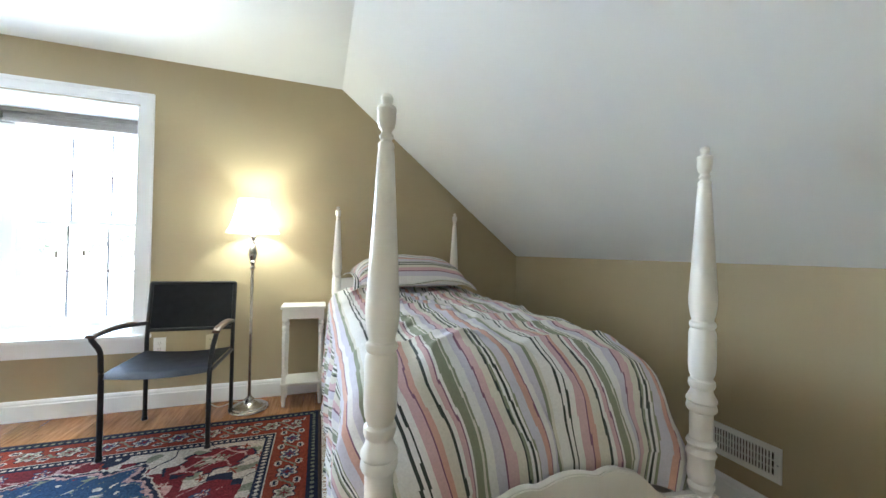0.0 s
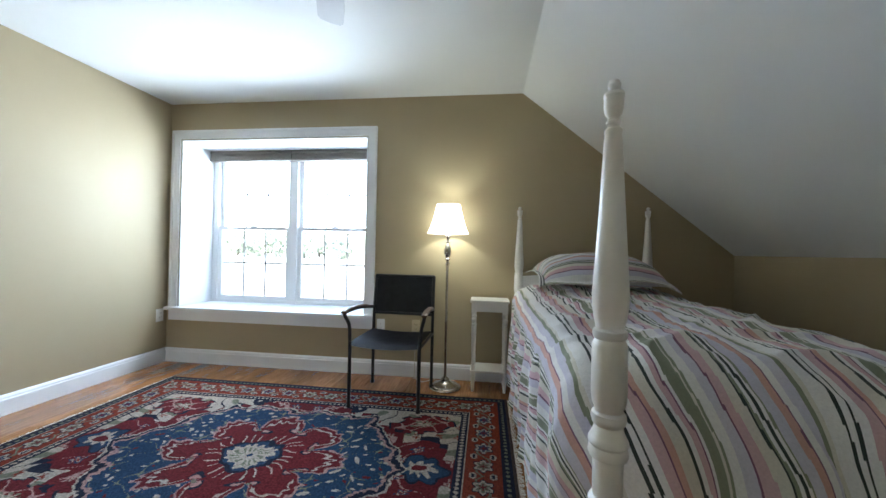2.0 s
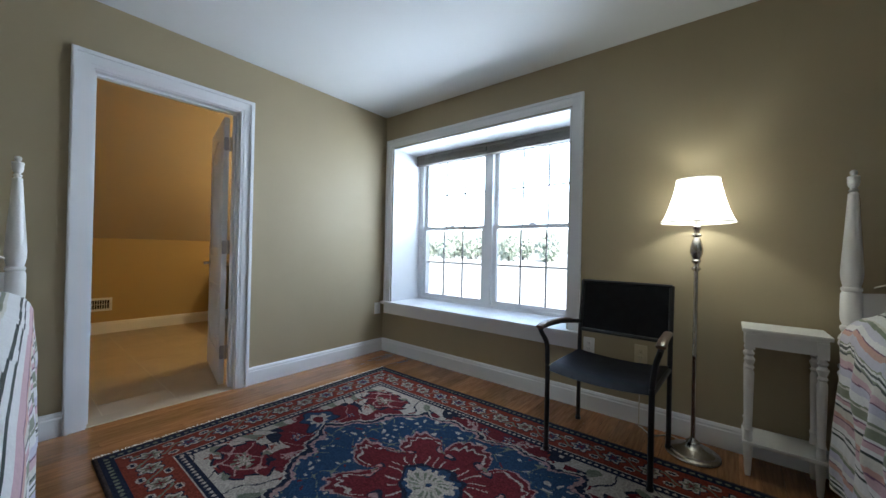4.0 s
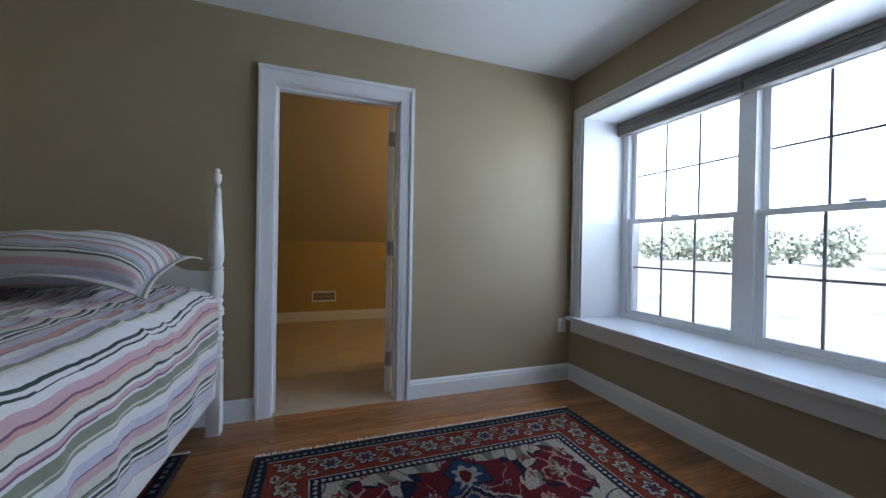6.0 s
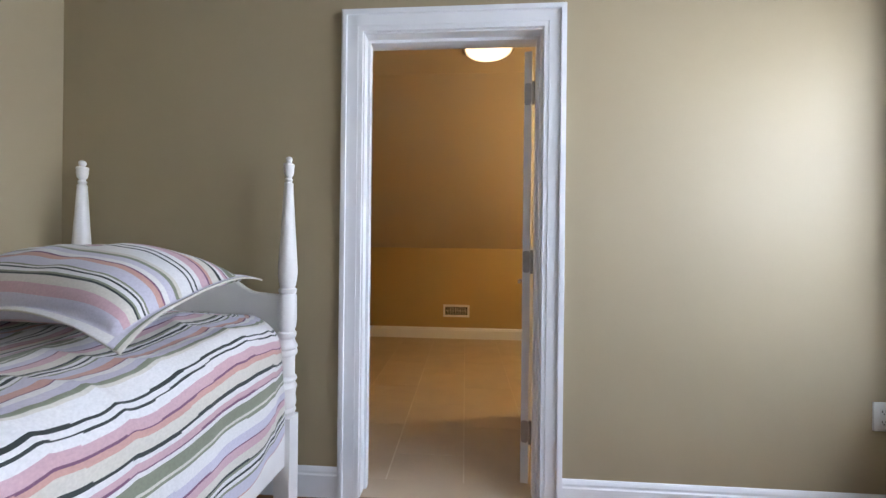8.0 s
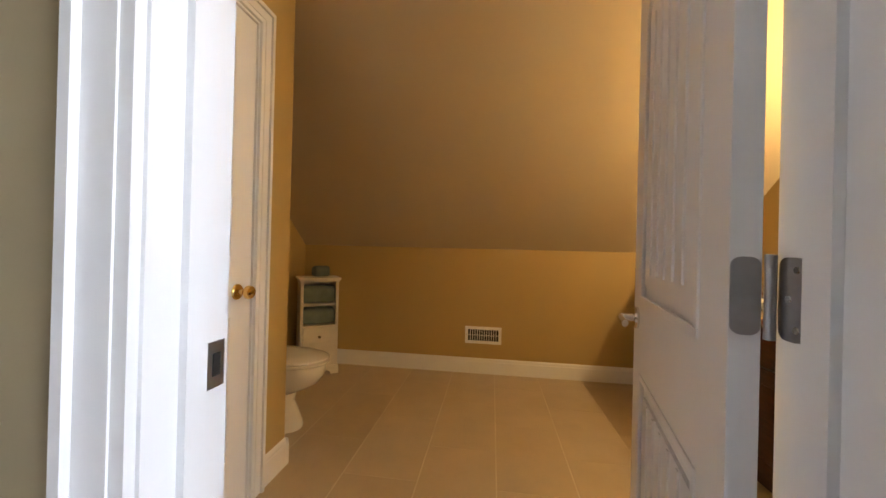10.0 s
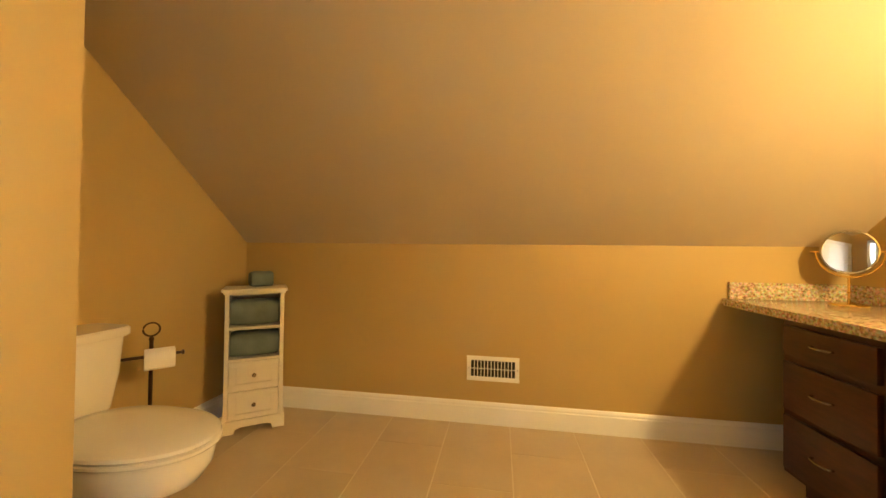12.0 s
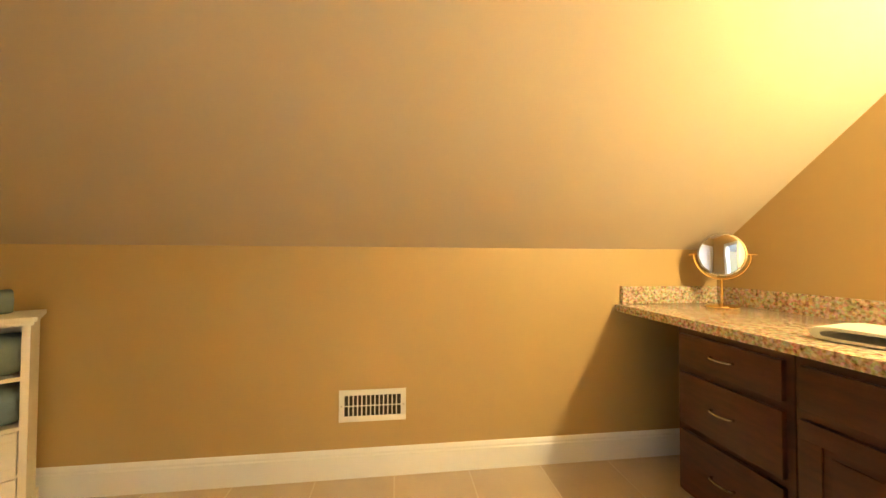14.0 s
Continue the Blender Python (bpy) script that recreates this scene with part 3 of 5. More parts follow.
def rug_colours(x, y, a, b):
    """Dye of a medallion carpet at x, y from its middle; a and b are its half sizes."""
    p, q = np.abs(x), np.abs(y)
    d = np.minimum(a - p, b - q)
    inner = np.clip((d - 0.33) / 0.1, 0, 1)
    x = x + inner * (0.016 * np.sin(y * 19 + 1) + 0.010 * np.sin(x * 37 + y * 23))
    y = y + inner * (0.016 * np.sin(x * 17 + 2) + 0.010 * np.sin(y * 41 - x * 29))
    p, q = np.abs(x), np.abs(y)
    along = np.where((a - p) < (b - q), q, p)
    col = np.empty(x.shape + (3,))
    col[:] = RED

    def put(mask, c):
        col[mask] = c

    def hashed(i, j, k=0):
        return np.abs(np.sin(i * 127.1 + j * 311.7 + k * 74.7) * 43758.5453) % 1

    # scattered flowers of the red ground
    cell = 0.125
    i, j = np.floor(p / cell), np.floor(q / cell)
    u, v = (p / cell) % 1 - 0.5, (q / cell) % 1 - 0.5
    u, v = u + (hashed(i, j) - 0.5) * 0.35, v + (hashed(i, j, 1) - 0.5) * 0.35
    r, th = np.hypot(u, v), np.arctan2(v, u)
    pet = r - 0.20 - 0.09 * np.cos(th * np.where(hashed(i, j, 2) > 0.5, 5, 4) + hashed(i, j, 3) * 6)
    h4 = hashed(i, j, 4)
    vine = np.abs(np.sin(p * 19 + 2.4 * np.sin(q * 15)) + np.sin(q * 22 + 1.9 * np.sin(p * 12))) < 0.055
    put(vine, PINK)
    put((pet < 0) & (h4 > 0.40), BLUE)
    put((pet < 0) & (h4 > 0.66), PINK)
    put((pet < -0.09) & (h4 > 0.40), CREAM)
    put((pet < -0.15) & (h4 > 0.40), RUST)
    # cream corners with a stepped edge
    ca, cb = a - 0.31, b - 0.31
    step = 0.05
    ps, qs = np.floor(p / step) * step, np.floor(q / step) * step
    loz = ps / ca + qs / cb + 0.06 * np.sin(ps * 26)
    span = loz > 1.20
    put((loz > 1.10) & ~span, RED)
    put((loz > 1.145) & (loz < 1.175), CREAM)
    put((loz >= 1.175) & ~span, NAVY)
    put(span, CREAM)
    stem = np.abs(np.sin(p * 14 + 3 * np.sin(q * 9)) + np.sin(q * 18 - 2 * np.sin(p * 11)))
    put(span & (stem < 0.10), NAVY)
    put(span & (stem > 1.72), SAGE)
    put(span & (pet < -0.06) & (h4 > 0.55), RUST)
    cu, cv = ca - p - 0.23, cb - q - 0.165
    blob = np.hypot(cu / 0.185, cv / 0.115) - 0.10 * np.sign(np.sin(np.arctan2(cv, cu) * 8))
    put(blob < 1.02, NAVY)
    put(blob < 0.93, RED)
    put((blob < 0.80) & (np.abs(np.sin(cu * 40) + np.sin(cv * 52)) < 0.22), PINK)
    put((blob < 0.30), SAGE)
    put((blob < 0.16), CREAM)
    # pendants at the ends of the medallion
    e = np.hypot((p - 0.90) / 0.105, q / 0.085)
    te = np.arctan2(q, p - 0.90)
    put(e < 1.25 + 0.20 * np.cos(te * 6), NAVY)
    put(e < 1.12 + 0.20 * np.cos(te * 6), BLUE)
    put(e < 0.66 + 0.16 * np.cos(te * 8), CREAM)
    put(e < 0.36, RED)
    # blue medallion, pointed at both ends, with a ragged edge
    hexa = np.maximum(q / 0.50, p / 0.80 + 0.42 * q / 0.50) + 0.012 * np.sin(p * 130) * np.sin(q * 120) + 0.02 * np.sin(np.arctan2(q, p) * 22)
    med = hexa < 0.97
    put(hexa < 1.055, CREAM)
    put(hexa < 1.03, NAVY)
    put(hexa < 1.0, PINK)
    put(med, BLUE)
    gx, gy = x / 0.056 + 0.3 * np.sin(y * 40), y / 0.050 + 0.3 * np.sin(x * 33)
    bud = np.hypot(gx % 1 - 0.5, (gy % 1 - 0.5) * 1.3)
    hs = hashed(np.floor(gx), np.floor(gy), 5)
    put(med & (np.abs(np.sin(x * 31 + 2 * np.sin(y * 23)) + np.sin(y * 37)) < 0.05), SAGE)
    put(med & (bud < 0.27) & (hs > 0.62), CREAM)
    put(med & (bud < 0.20) & (hs < 0.16), RED)
    # red eight-lobed flower with pale outlines
    xs, ys = x / 1.16, y * 1.04
    rt, tt = np.hypot(xs, ys), np.arctan2(ys, xs)
    lobe = np.abs(np.cos(tt * 4))
    star = 0.225 + 0.20 * lobe ** 0.65 + 0.012 * np.sin(tt * 46)
    put(rt < star + 0.016, PINK)
    put(rt < star, RED)
    put((rt < star - 0.035) & (rt > star - 0.050) & (lobe > 0.45), CREAM)
    lx = ((tt * 8 / (2 * np.pi)) % 1 - 0.5) * rt * 0.785
    sprig = np.hypot(lx + 0.02 * np.sin(rt * 60), (rt - 0.27) * 0.8)
    put((sprig < 0.042) & (rt < star - 0.05), NAVY)
    put((sprig < 0.031) & (rt < star - 0.05), PINK)
    put(sprig < 0.012, SAGE)
    put((rt > 0.135) & (rt < 0.21) & (np.abs(np.sin(tt * 12)) < 0.22), CREAM)
    put(rt < 0.140 + 0.012 * np.cos(tt * 8), NAVY)
    put(rt < 0.118 + 0.010 * np.cos(tt * 8), BLUE)
    put((rt < 0.098 + 0.010 * np.cos(tt * 14)) & (rt > 0.018), CREAM)
    put((rt < 0.080) & (np.sin(tt * 14) > 0.3) & (rt > 0.045), SAGE)
    # borders
    put(d < 0.315, NAVY)
    k = along / 0.030
    put((d < 0.305) & (d > 0.270) & (np.hypot(k % 1 - 0.5, (d - 0.2875) / 0.03) < 0.33), CREAM)
    put(d < 0.262, CREAM)
    put(d < 0.256, RUST)
    k = along / 0.165
    ck = np.floor(k)
    uu, vv = (k % 1 - 0.5) * 0.165, d - 0.165
    rr, ta = np.hypot(uu, vv), np.arctan2(vv, uu)
    bord = (d < 0.256) & (d > 0.075)
    put(bord & (np.abs(vv - 0.035 * np.sin(along * 38)) < 0.007), SAGE)
    odd = hashed(ck, ck * 0 + 1) > 0.5
    fl = rr - 0.050 - 0.009 * np.cos(ta * 6)
    put(bord & (fl < 0), NAVY)
    put(bord & (fl < -0.007), CREAM)
    put(bord & (fl < -0.020) & odd, BLUE)
    put(bord & (fl < -0.020) & ~odd, SAGE)
    put(bord & (fl < -0.036), RED)
    put(bord & (np.hypot(np.abs(uu) - 0.075, np.abs(vv) - 0.05) < 0.017), CREAM)
    put(bord & (np.hypot(np.abs(uu) - 0.075, np.abs(vv) - 0.05) < 0.009), NAVY)
    put((d < 0.075), CREAM)
    put((d < 0.070), NAVY)
    k = along / 0.034
    put((d < 0.060) & (d > 0.028) & (np.hypot(k % 1 - 0.5, (d - 0.044) / 0.034) < 0.30), np.array(SAGE))
    put(d < 0.018, (0.05, 0.035, 0.03))
    wear = 0.92 + 0.16 * np.sin(x * 3.1 + 1) * np.sin(y * 4.3 + 2)
    knots = np.random.default_rng(4).uniform(0.70, 1.25, x.shape)
    return np.clip(col * (wear * knots)[..., None], 0, 1)


def make_rug(name, cx, cy, a, b, cell, label):
    rug = thing(name, label, "rug", pose(cx, cy, 0.0))
    nx, ny = int(2 * a / cell), int(2 * b / cell)
    xs, ys = np.linspace(-a, a, nx + 1), np.linspace(-b, b, ny + 1)
    gx, gy = np.meshgrid(xs, ys, indexing="ij")
    gz = 0.009 + 0.0012 * np.sin(gx * 7 + 1) * np.sin(gy * 6)
    gz[0], gz[-1], gz[:, 0], gz[:, -1] = 0.001, 0.001, 0.001, 0.001
    verts = np.c_[gx.ravel(), gy.ravel(), gz.ravel()].tolist()
    idx = np.arange((nx + 1) * (ny + 1)).reshape(nx + 1, ny + 1)
    faces = np.stack([idx[:-1, :-1], idx[1:, :-1], idx[1:, 1:], idx[:-1, 1:]], -1).reshape(-1, 4).tolist()
    mx, my = (xs[:-1] + xs[1:]) / 2, (ys[:-1] + ys[1:]) / 2
    cxx, cyy = np.meshgrid(mx, my, indexing="ij")
    cols = rug_colours(cxx, cyy, a, b).reshape(-1, 3)
    ob = new("woven_field", painted("pile", verts, faces, cols, "dye", RUGMAT))
    ob.parent = rug
    rnd = random.Random(5)
    for s in (-1, 1):
        bm = bmesh.new()
        y = -b + 0.005
        while y < b:
            x0 = s * a
            x1 = s * (a + 0.018 + rnd.random() * 0.014)
            dy = rnd.uniform(-0.006, 0.006)
            vs = [bm.verts.new(v) for v in ((x0, y, 0.003), (x0, y + 0.004, 0.003), (x1, y + 0.004 + dy, 0.0015), (x1, y + dy, 0.0015))]
            bm.faces.new(vs)
            y += 0.008
        part("fringe", bm, PAPER, rug, "short pale fringe", smooth=False)
    return rug


make_rug("area_rug", 1.812, -1.305, 1.368, 0.935, 0.006, "red and navy wool medallion rug with cream corners")
make_rug("bedside_mat", 1.25, -2.99, 0.95, 0.44, 0.02, "dark patterned wool mat lying under the bed")


# ---- beds ----
POST = [(0, 1.474), (0.010, 1.470), (0.0135, 1.461), (0.011, 1.451), (0.008, 1.447), (0.020, 1.443), (0.022, 1.436), (0.020, 1.431), (0.0205, 1.415), (0.0175, 1.398), (0.011, 1.389), (0.011, 1.384), (0.0155, 1.381),
        (0.0155, 1.376), (0.012, 1.372), (0.012, 1.368), (0.0175, 1.363), (0.0185, 1.357), (0.0165, 1.351), (0.0185, 1.34), (0.026, 1.20), (0.033, 1.08), (0.0375, 1.005), (0.0365, 0.98), (0.033, 0.955), (0.029, 0.938), (0.029, 0.934),
        (0.034, 0.930), (0.0355, 0.922), (0.033, 0.914), (0.030, 0.911), (0.0335, 0.905), (0.036, 0.895), (0.0365, 0.80), (0.034, 0.775), (0.029, 0.762), (0.029, 0.757), (0.0345, 0.752), (0.036, 0.742), (0.033, 0.731),
        (0.029, 0.727), (0.031, 0.716), (0.037, 0.703), (0.0405, 0.697), (0.041, 0.690), (0.037, 0.684), (0.0395, 0.678), (0.041, 0.668), (0.038, 0.660), (0.031, 0.656), (0.0305, 0.575), (0.036, 0.571), (0.0395, 0.562), (0.036, 0.553),
        (0.032, 0.549), (0.036, 0.540), (0.041, 0.530), (0.036, 0.515), (0.034, 0.49), (0.038, 0.47), (0.036, 0.455), (0.032, 0.445), (0.037, 0.436), (0.037, 0.43), (0.033, 0.425), (0.03, 0.41)]

STRIPES = [("w", 4), ("d", 0.8), ("w", 1.2), ("d", 0.6), ("w", 2.0), ("p", 2.6), ("m", 0.5), ("o", 1.6), ("c", 3.0), ("d", 0.9), ("w", 1.2), ("p", 1.5), ("m", 0.5), ("w", 0.9), ("g", 3.0), ("c", 0.6), ("g", 0.8),
           ("w", 3.0), ("l", 2.6), ("m", 0.5), ("p", 2.3), ("c", 2.4), ("d", 0.6), ("g", 0.7), ("w", 0.8), ("d", 0.9), ("w", 0.8), ("g", 0.6), ("l", 3.2), ("o", 2.1), ("m", 0.4), ("w", 2.0), ("l", 2.4), ("g", 1.4), ("c", 1.0)]
DYES = {"w": (0.70, 0.69, 0.68), "g": (0.23, 0.25, 0.18), "d": (0.045, 0.055, 0.052), "p": (0.56, 0.37, 0.40), "m": (0.20, 0.10, 0.16), "o": (0.56, 0.33, 0.28), "l": (0.54, 0.52, 0.60), "c": (0.61, 0.58, 0.51)}
TOTAL = sum(w for _, w in STRIPES)


def stripe(s, period=0.54):
    s = (s / period % 1) * TOTAL
    for c, w in STRIPES:
        if s < w:
            return DYES[c]
        s -= w
    return DYES["w"]


def scallop(half, lo, hi, n=40, cusp=0.0):
    """Top edge of a shaped bed end: a wide lobe between two small ones, falling to the posts."""
    pts = []
    for k in range(n + 1):
        x = -half + 2 * half * k / n
        u = abs(x) / half
        if u < 0.16:
            z = hi - 0.10 * (hi - lo) * (u / 0.16) ** 2
        elif u < 0.42:
            w = (u - 0.29) / 0.13
            z = hi - (hi - lo) * (0.06 + 0.12 * w * w + 0.10 * (u - 0.16))
        elif u < 0.78:
            w = (u - 0.42) / 0.36
            z = hi - (hi - lo) * (0.2 + 0.72 * (0.5 - 0.5 * math.cos(math.pi * w)))
        else:
            z = lo + (hi - lo) * 0.08 * (1 - (u - 0.78) / 0.22)
        pts.append((x, z))
    return pts


def cover_mesh(half, length, top, hem, seed, right_hem=None, loose=1.0):
    """The comforter: across the bed in columns, along it in rows from the head (y = 0) to the foot."""
    right_hem = right_hem or hem
    rad = 0.13
    nv, nu = 200, 560
    rows, arcs = [], []
    for iv in range(nv + 1):
        f = iv / nv
        y = -0.03 - f * (length - 0.06)
        # the foot end rolls down inside the footboard
        drop = 0.0
        foot = max(0.0, (f - 0.80) / 0.20)
        drop = 0.36 * (1 - math.sqrt(max(0.0, 1 - foot ** 2.4)))
        crown = 0.02 * math.sin(math.pi * f) + 0.035 * math.exp(-((f - 0.12) / 0.12) ** 2)
        tz = top + crown - drop
        pinch = min(1.0, min(f, 1 - f) / 0.075)
        hw = half * (0.84 + 0.16 * (pinch ** 0.6))
        pts = []
        lift = 0.05 * math.sin(f * 9 + seed) + 0.02 * math.sin(f * 23 + seed)
        for side in (-1, 1):
            h = (hem if side < 0 else right_hem) + lift * 0.4
            h = min(h, tz - 0.2)
            sd = []
            n = nu // 2
            straight = max(0.02, tz - rad - h)
            flat = hw - rad
            full = top - rad - (hem if side < 0 else right_hem)
            total = full + rad * math.pi / 2 + half - rad
            for k in range(n + 1):
                s0 = total * k / n
                s = s0 * flat / (half - rad) if s0 < half - rad else s0 - (half - rad) + flat
                if s < flat:
                    x, z = s, tz + 0.02 * math.cos(s / flat * math.pi / 2) - 0.02
                elif s < flat + rad * math.pi / 2:
                    a = (s - flat) / rad
                    x, z = flat + rad * math.sin(a), tz - 0.02 - rad * (1 - math.cos(a)) + 0.0
                else:
                    e = (s - flat - rad * math.pi / 2) * straight / full
                    x, z = hw + 0.015 * e, tz - 0.02 - rad - e
                sd.append((side * x, z, side * s0))
            pts.append(sd)
        line = pts[0][::-1] + pts[1][1:]
        rows.append([(x, y, z) for x, z, s in line])
        arcs.append([s for x, z, s in line])
    V = np.array(rows)
    A = np.array(arcs)
    for i in range(V.shape[0]):
        for j in range(V.shape[1]):
            x, y, z = V[i, j]
            n1 = noise.noise(Vector((x * 5, y * 2.5, z * 3 + seed)))
            n2 = noise.noise(Vector((x * 16 + seed, y * 7, z * 6)))
            n3 = noise.noise(Vector((x * 3, y * 14 + seed, z * 2)))
            sidef = min(1.0, max(0.0, (top - 0.10 - z) / 0.2))
            n4 = noise.noise(Vector((x * 22, y * 38 + seed, z * 9)))
            ridge = (1 - abs(noise.noise(Vector((x * 2.6 + y * 1.4, y * 5.5 - x * 1.8, seed * 3.7))))) ** 6
            A[i, j] += (0.014 * n1 + 0.003 * n2) * (1 if loose == 1 else 0.35)
            V[i, j, 2] += (0.022 * n1 + 0.010 * n2 + 0.004 * n4 + 0.022 * ridge) * (1 if loose == 1 else 0.6) * (1 - 0.7 * sidef)
            fold = 0.018 * math.sin(y * 26 + 3 * n1 + 2 * seed) + 0.026 * n3 + 0.010 * n2 + 0.004 * n4
            V[i, j, 0] += (1 if x > 0 else -1) * sidef * fold * loose
            footf = min(1.0, max(0.0, (-y - length + 0.22) / 0.16))
            V[i, j, 1] += footf * 0.018 * math.sin(x * 24 + 2 * n1)
    nr, nc = V.shape[:2]
    idx = np.arange(nr * nc).reshape(nr, nc)
    faces = np.stack([idx[:-1, :-1], idx[:-1, 1:], idx[1:, 1:], idx[1:, :-1]], -1).reshape(-1, 4).tolist()
    mid = (A[:-1, :-1] + A[1:, 1:]) / 2
    cols = [stripe(s + 3.1 + 0.1 * seed) for s in mid.ravel()]
    return painted("comforter", V.reshape(-1, 3).tolist(), faces, cols, "dye", LINEN)


def pillow_mesh(w, d, h, seed):
    """A sham: puffed middle, flat flange, pointed corners."""
    n, m = 90, 100
    verts, faces, cols = [], [], []
    for face in (1, -1):
        base = len(verts)
        for i in range(n + 1):
            for j in range(m + 1):
                u, v = -1 + 2 * i / n, -1 + 2 * j / m
                pin = 1 - 0.07 * (1 - v * v) * abs(u) ** 4
                pin2 = 1 - 0.10 * (1 - u * u) * abs(v) ** 4
                uu, vv = min(1, abs(u) / 0.90), min(1, abs(v) / 0.86)
                puff = max(0.0, (1 - uu ** 2.6) * (1 - vv ** 2.2)) ** 0.55
                x, y = u * w / 2 * pin, v * d / 2 * pin2
                wr = noise.noise(Vector((x * 8, y * 9, seed)))
                z = face * (h / 2 * puff * (1 if face > 0 else 0.5) + 0.003) + 0.012 * wr * (0.3 + puff)
                z -= 0.055 * (abs(u) * abs(v)) ** 3
                if abs(u) > 0.9 or abs(v) > 0.86:
                    z += 0.018 * math.sin(9 * x + 7 * y + seed) 
                verts.append((x, y, z))
        for i in range(n):
            for j in range(m):
                a = base + i * (m + 1) + j
                q = [a, a + m + 1, a + m + 2, a + 1]
                faces.append(q if face > 0 else q[::-1])
                v = -1 + 2 * (j + 0.5) / m
                u = -1 + 2 * (i + 0.5) / n
                cols.append(stripe((u * w / 2 if abs(u) > 0.9 else v * d / 2) + 0.9 + 0.02 * seed, 0.46))
    k = (n + 1) * (m + 1)
    rim = [i * (m + 1) for i in range(n + 1)] + [n * (m + 1) + j for j in range(1, m + 1)] + [i * (m + 1) + m for i in range(n - 1, -1, -1)] + [j for j in range(m - 1, 0, -1)]
    for a, b in zip(rim, rim[1:] + rim[:1]):
        faces.append([b, a, a + k, b + k])
        cols.append(DYES["c"])
    return painted("cushion_sham", verts, faces, cols, "dye", LINEN)


def make_bed(m, width, length, hem_l, hem_r, seed, label, bedlabel, plabel):
    """Local: x across, y = 0 at the head posts and -length at the foot posts."""
    bed = thing("poster_bed", label, "bed", m, "pair of twin beds")
    h = width / 2
    for x in (-h, h):
        for y in (0, -length):
            bm = bmesh.new()
            lathe(bm, POST, (x, y, 0), 24)
            box(bm, x - 0.034, x + 0.034, y - 0.034, y + 0.034, 0, 0.41, bevel=0.004)
            part("post", bm, BEDWHITE, bed)
    for nm, y, lo, hi, z0 in (("headboard", 0.0, 0.905, 1.0, 0.40), ("footboard", -length, 0.415, 0.558, 0.20)):
        bm = bmesh.new()
        top = scallop(h - 0.028, lo, hi)
        prism(bm, [(-h + 0.028, z0)] + [(h - 0.028, z0)] + top[::-1], y - 0.013, y + 0.013)
        bmesh.ops.bevel(bm, geom=[e for e in bm.edges if abs(e.verts[0].co.y - e.verts[1].co.y) < 1e-6 and len(e.link_faces) == 2 and e.calc_face_angle(0) > 1.2 and min(v.co.z for v in e.verts) > lo - 0.01], offset=0.004, segments=2, affect="EDGES")
        part(nm, bm, BEDWHITE, bed)
    for x in (-h, h):
        part("side_rail", boxes((x - 0.014, x + 0.014, -length + 0.034, -0.034, 0.22, 0.36), bevel=0.004), BEDWHITE, bed)
    for k in range(9):
        y = -0.2 - k * (length - 0.4) / 8
        part("slat", boxes((-h + 0.014, h - 0.014, y - 0.04, y + 0.04, 0.285, 0.303)), BEDWHITE, bed, smooth=False)
    mat = thing("mattress", "plain white mattress hidden under the comforter", "mattress", m)
    part("mattress_core", boxes((-h + 0.05, h - 0.05, -length + 0.12, -0.04, 0.303, 0.64), bevel=0.05), PAPER, mat)
    cov = new("comforter", cover_mesh(h + 0.065, length, 0.815, hem_l, seed, hem_r, 1.0 if seed == 1 else 0.45))
    cov.matrix_basis = m
    tagged(cov, bedlabel, "comforter", "striped bedding")
    pil = new("pillow", pillow_mesh(0.88, 0.52, 0.27, seed))
    pil.matrix_basis = m @ pose(0.0, -0.37, 0.962, 11, 0, 3 * (1 if seed == 1 else -1))
    tagged(pil, plabel, "pillow", "striped bedding")
    return bed


make_bed(pose(3.772, -0.075, 0), 0.99, 2.16, 0.10, 0.16, 1, "ivory four-poster twin bed with turned posts, by the window wall", "pink, green and white striped comforter on the bed by the slope", "striped pillow sham lying at the head by the window wall")
make_bed(pose(0.103, -2.965, 0, 0, 0, 87.5), 0.96, 2.06, 0.28, 0.375, 2, "ivory four-poster twin bed with turned posts, beside the doorway", "pink, green and white striped comforter on the bed beside the doorway", "striped pillow sham lying at the head beside the doorway")


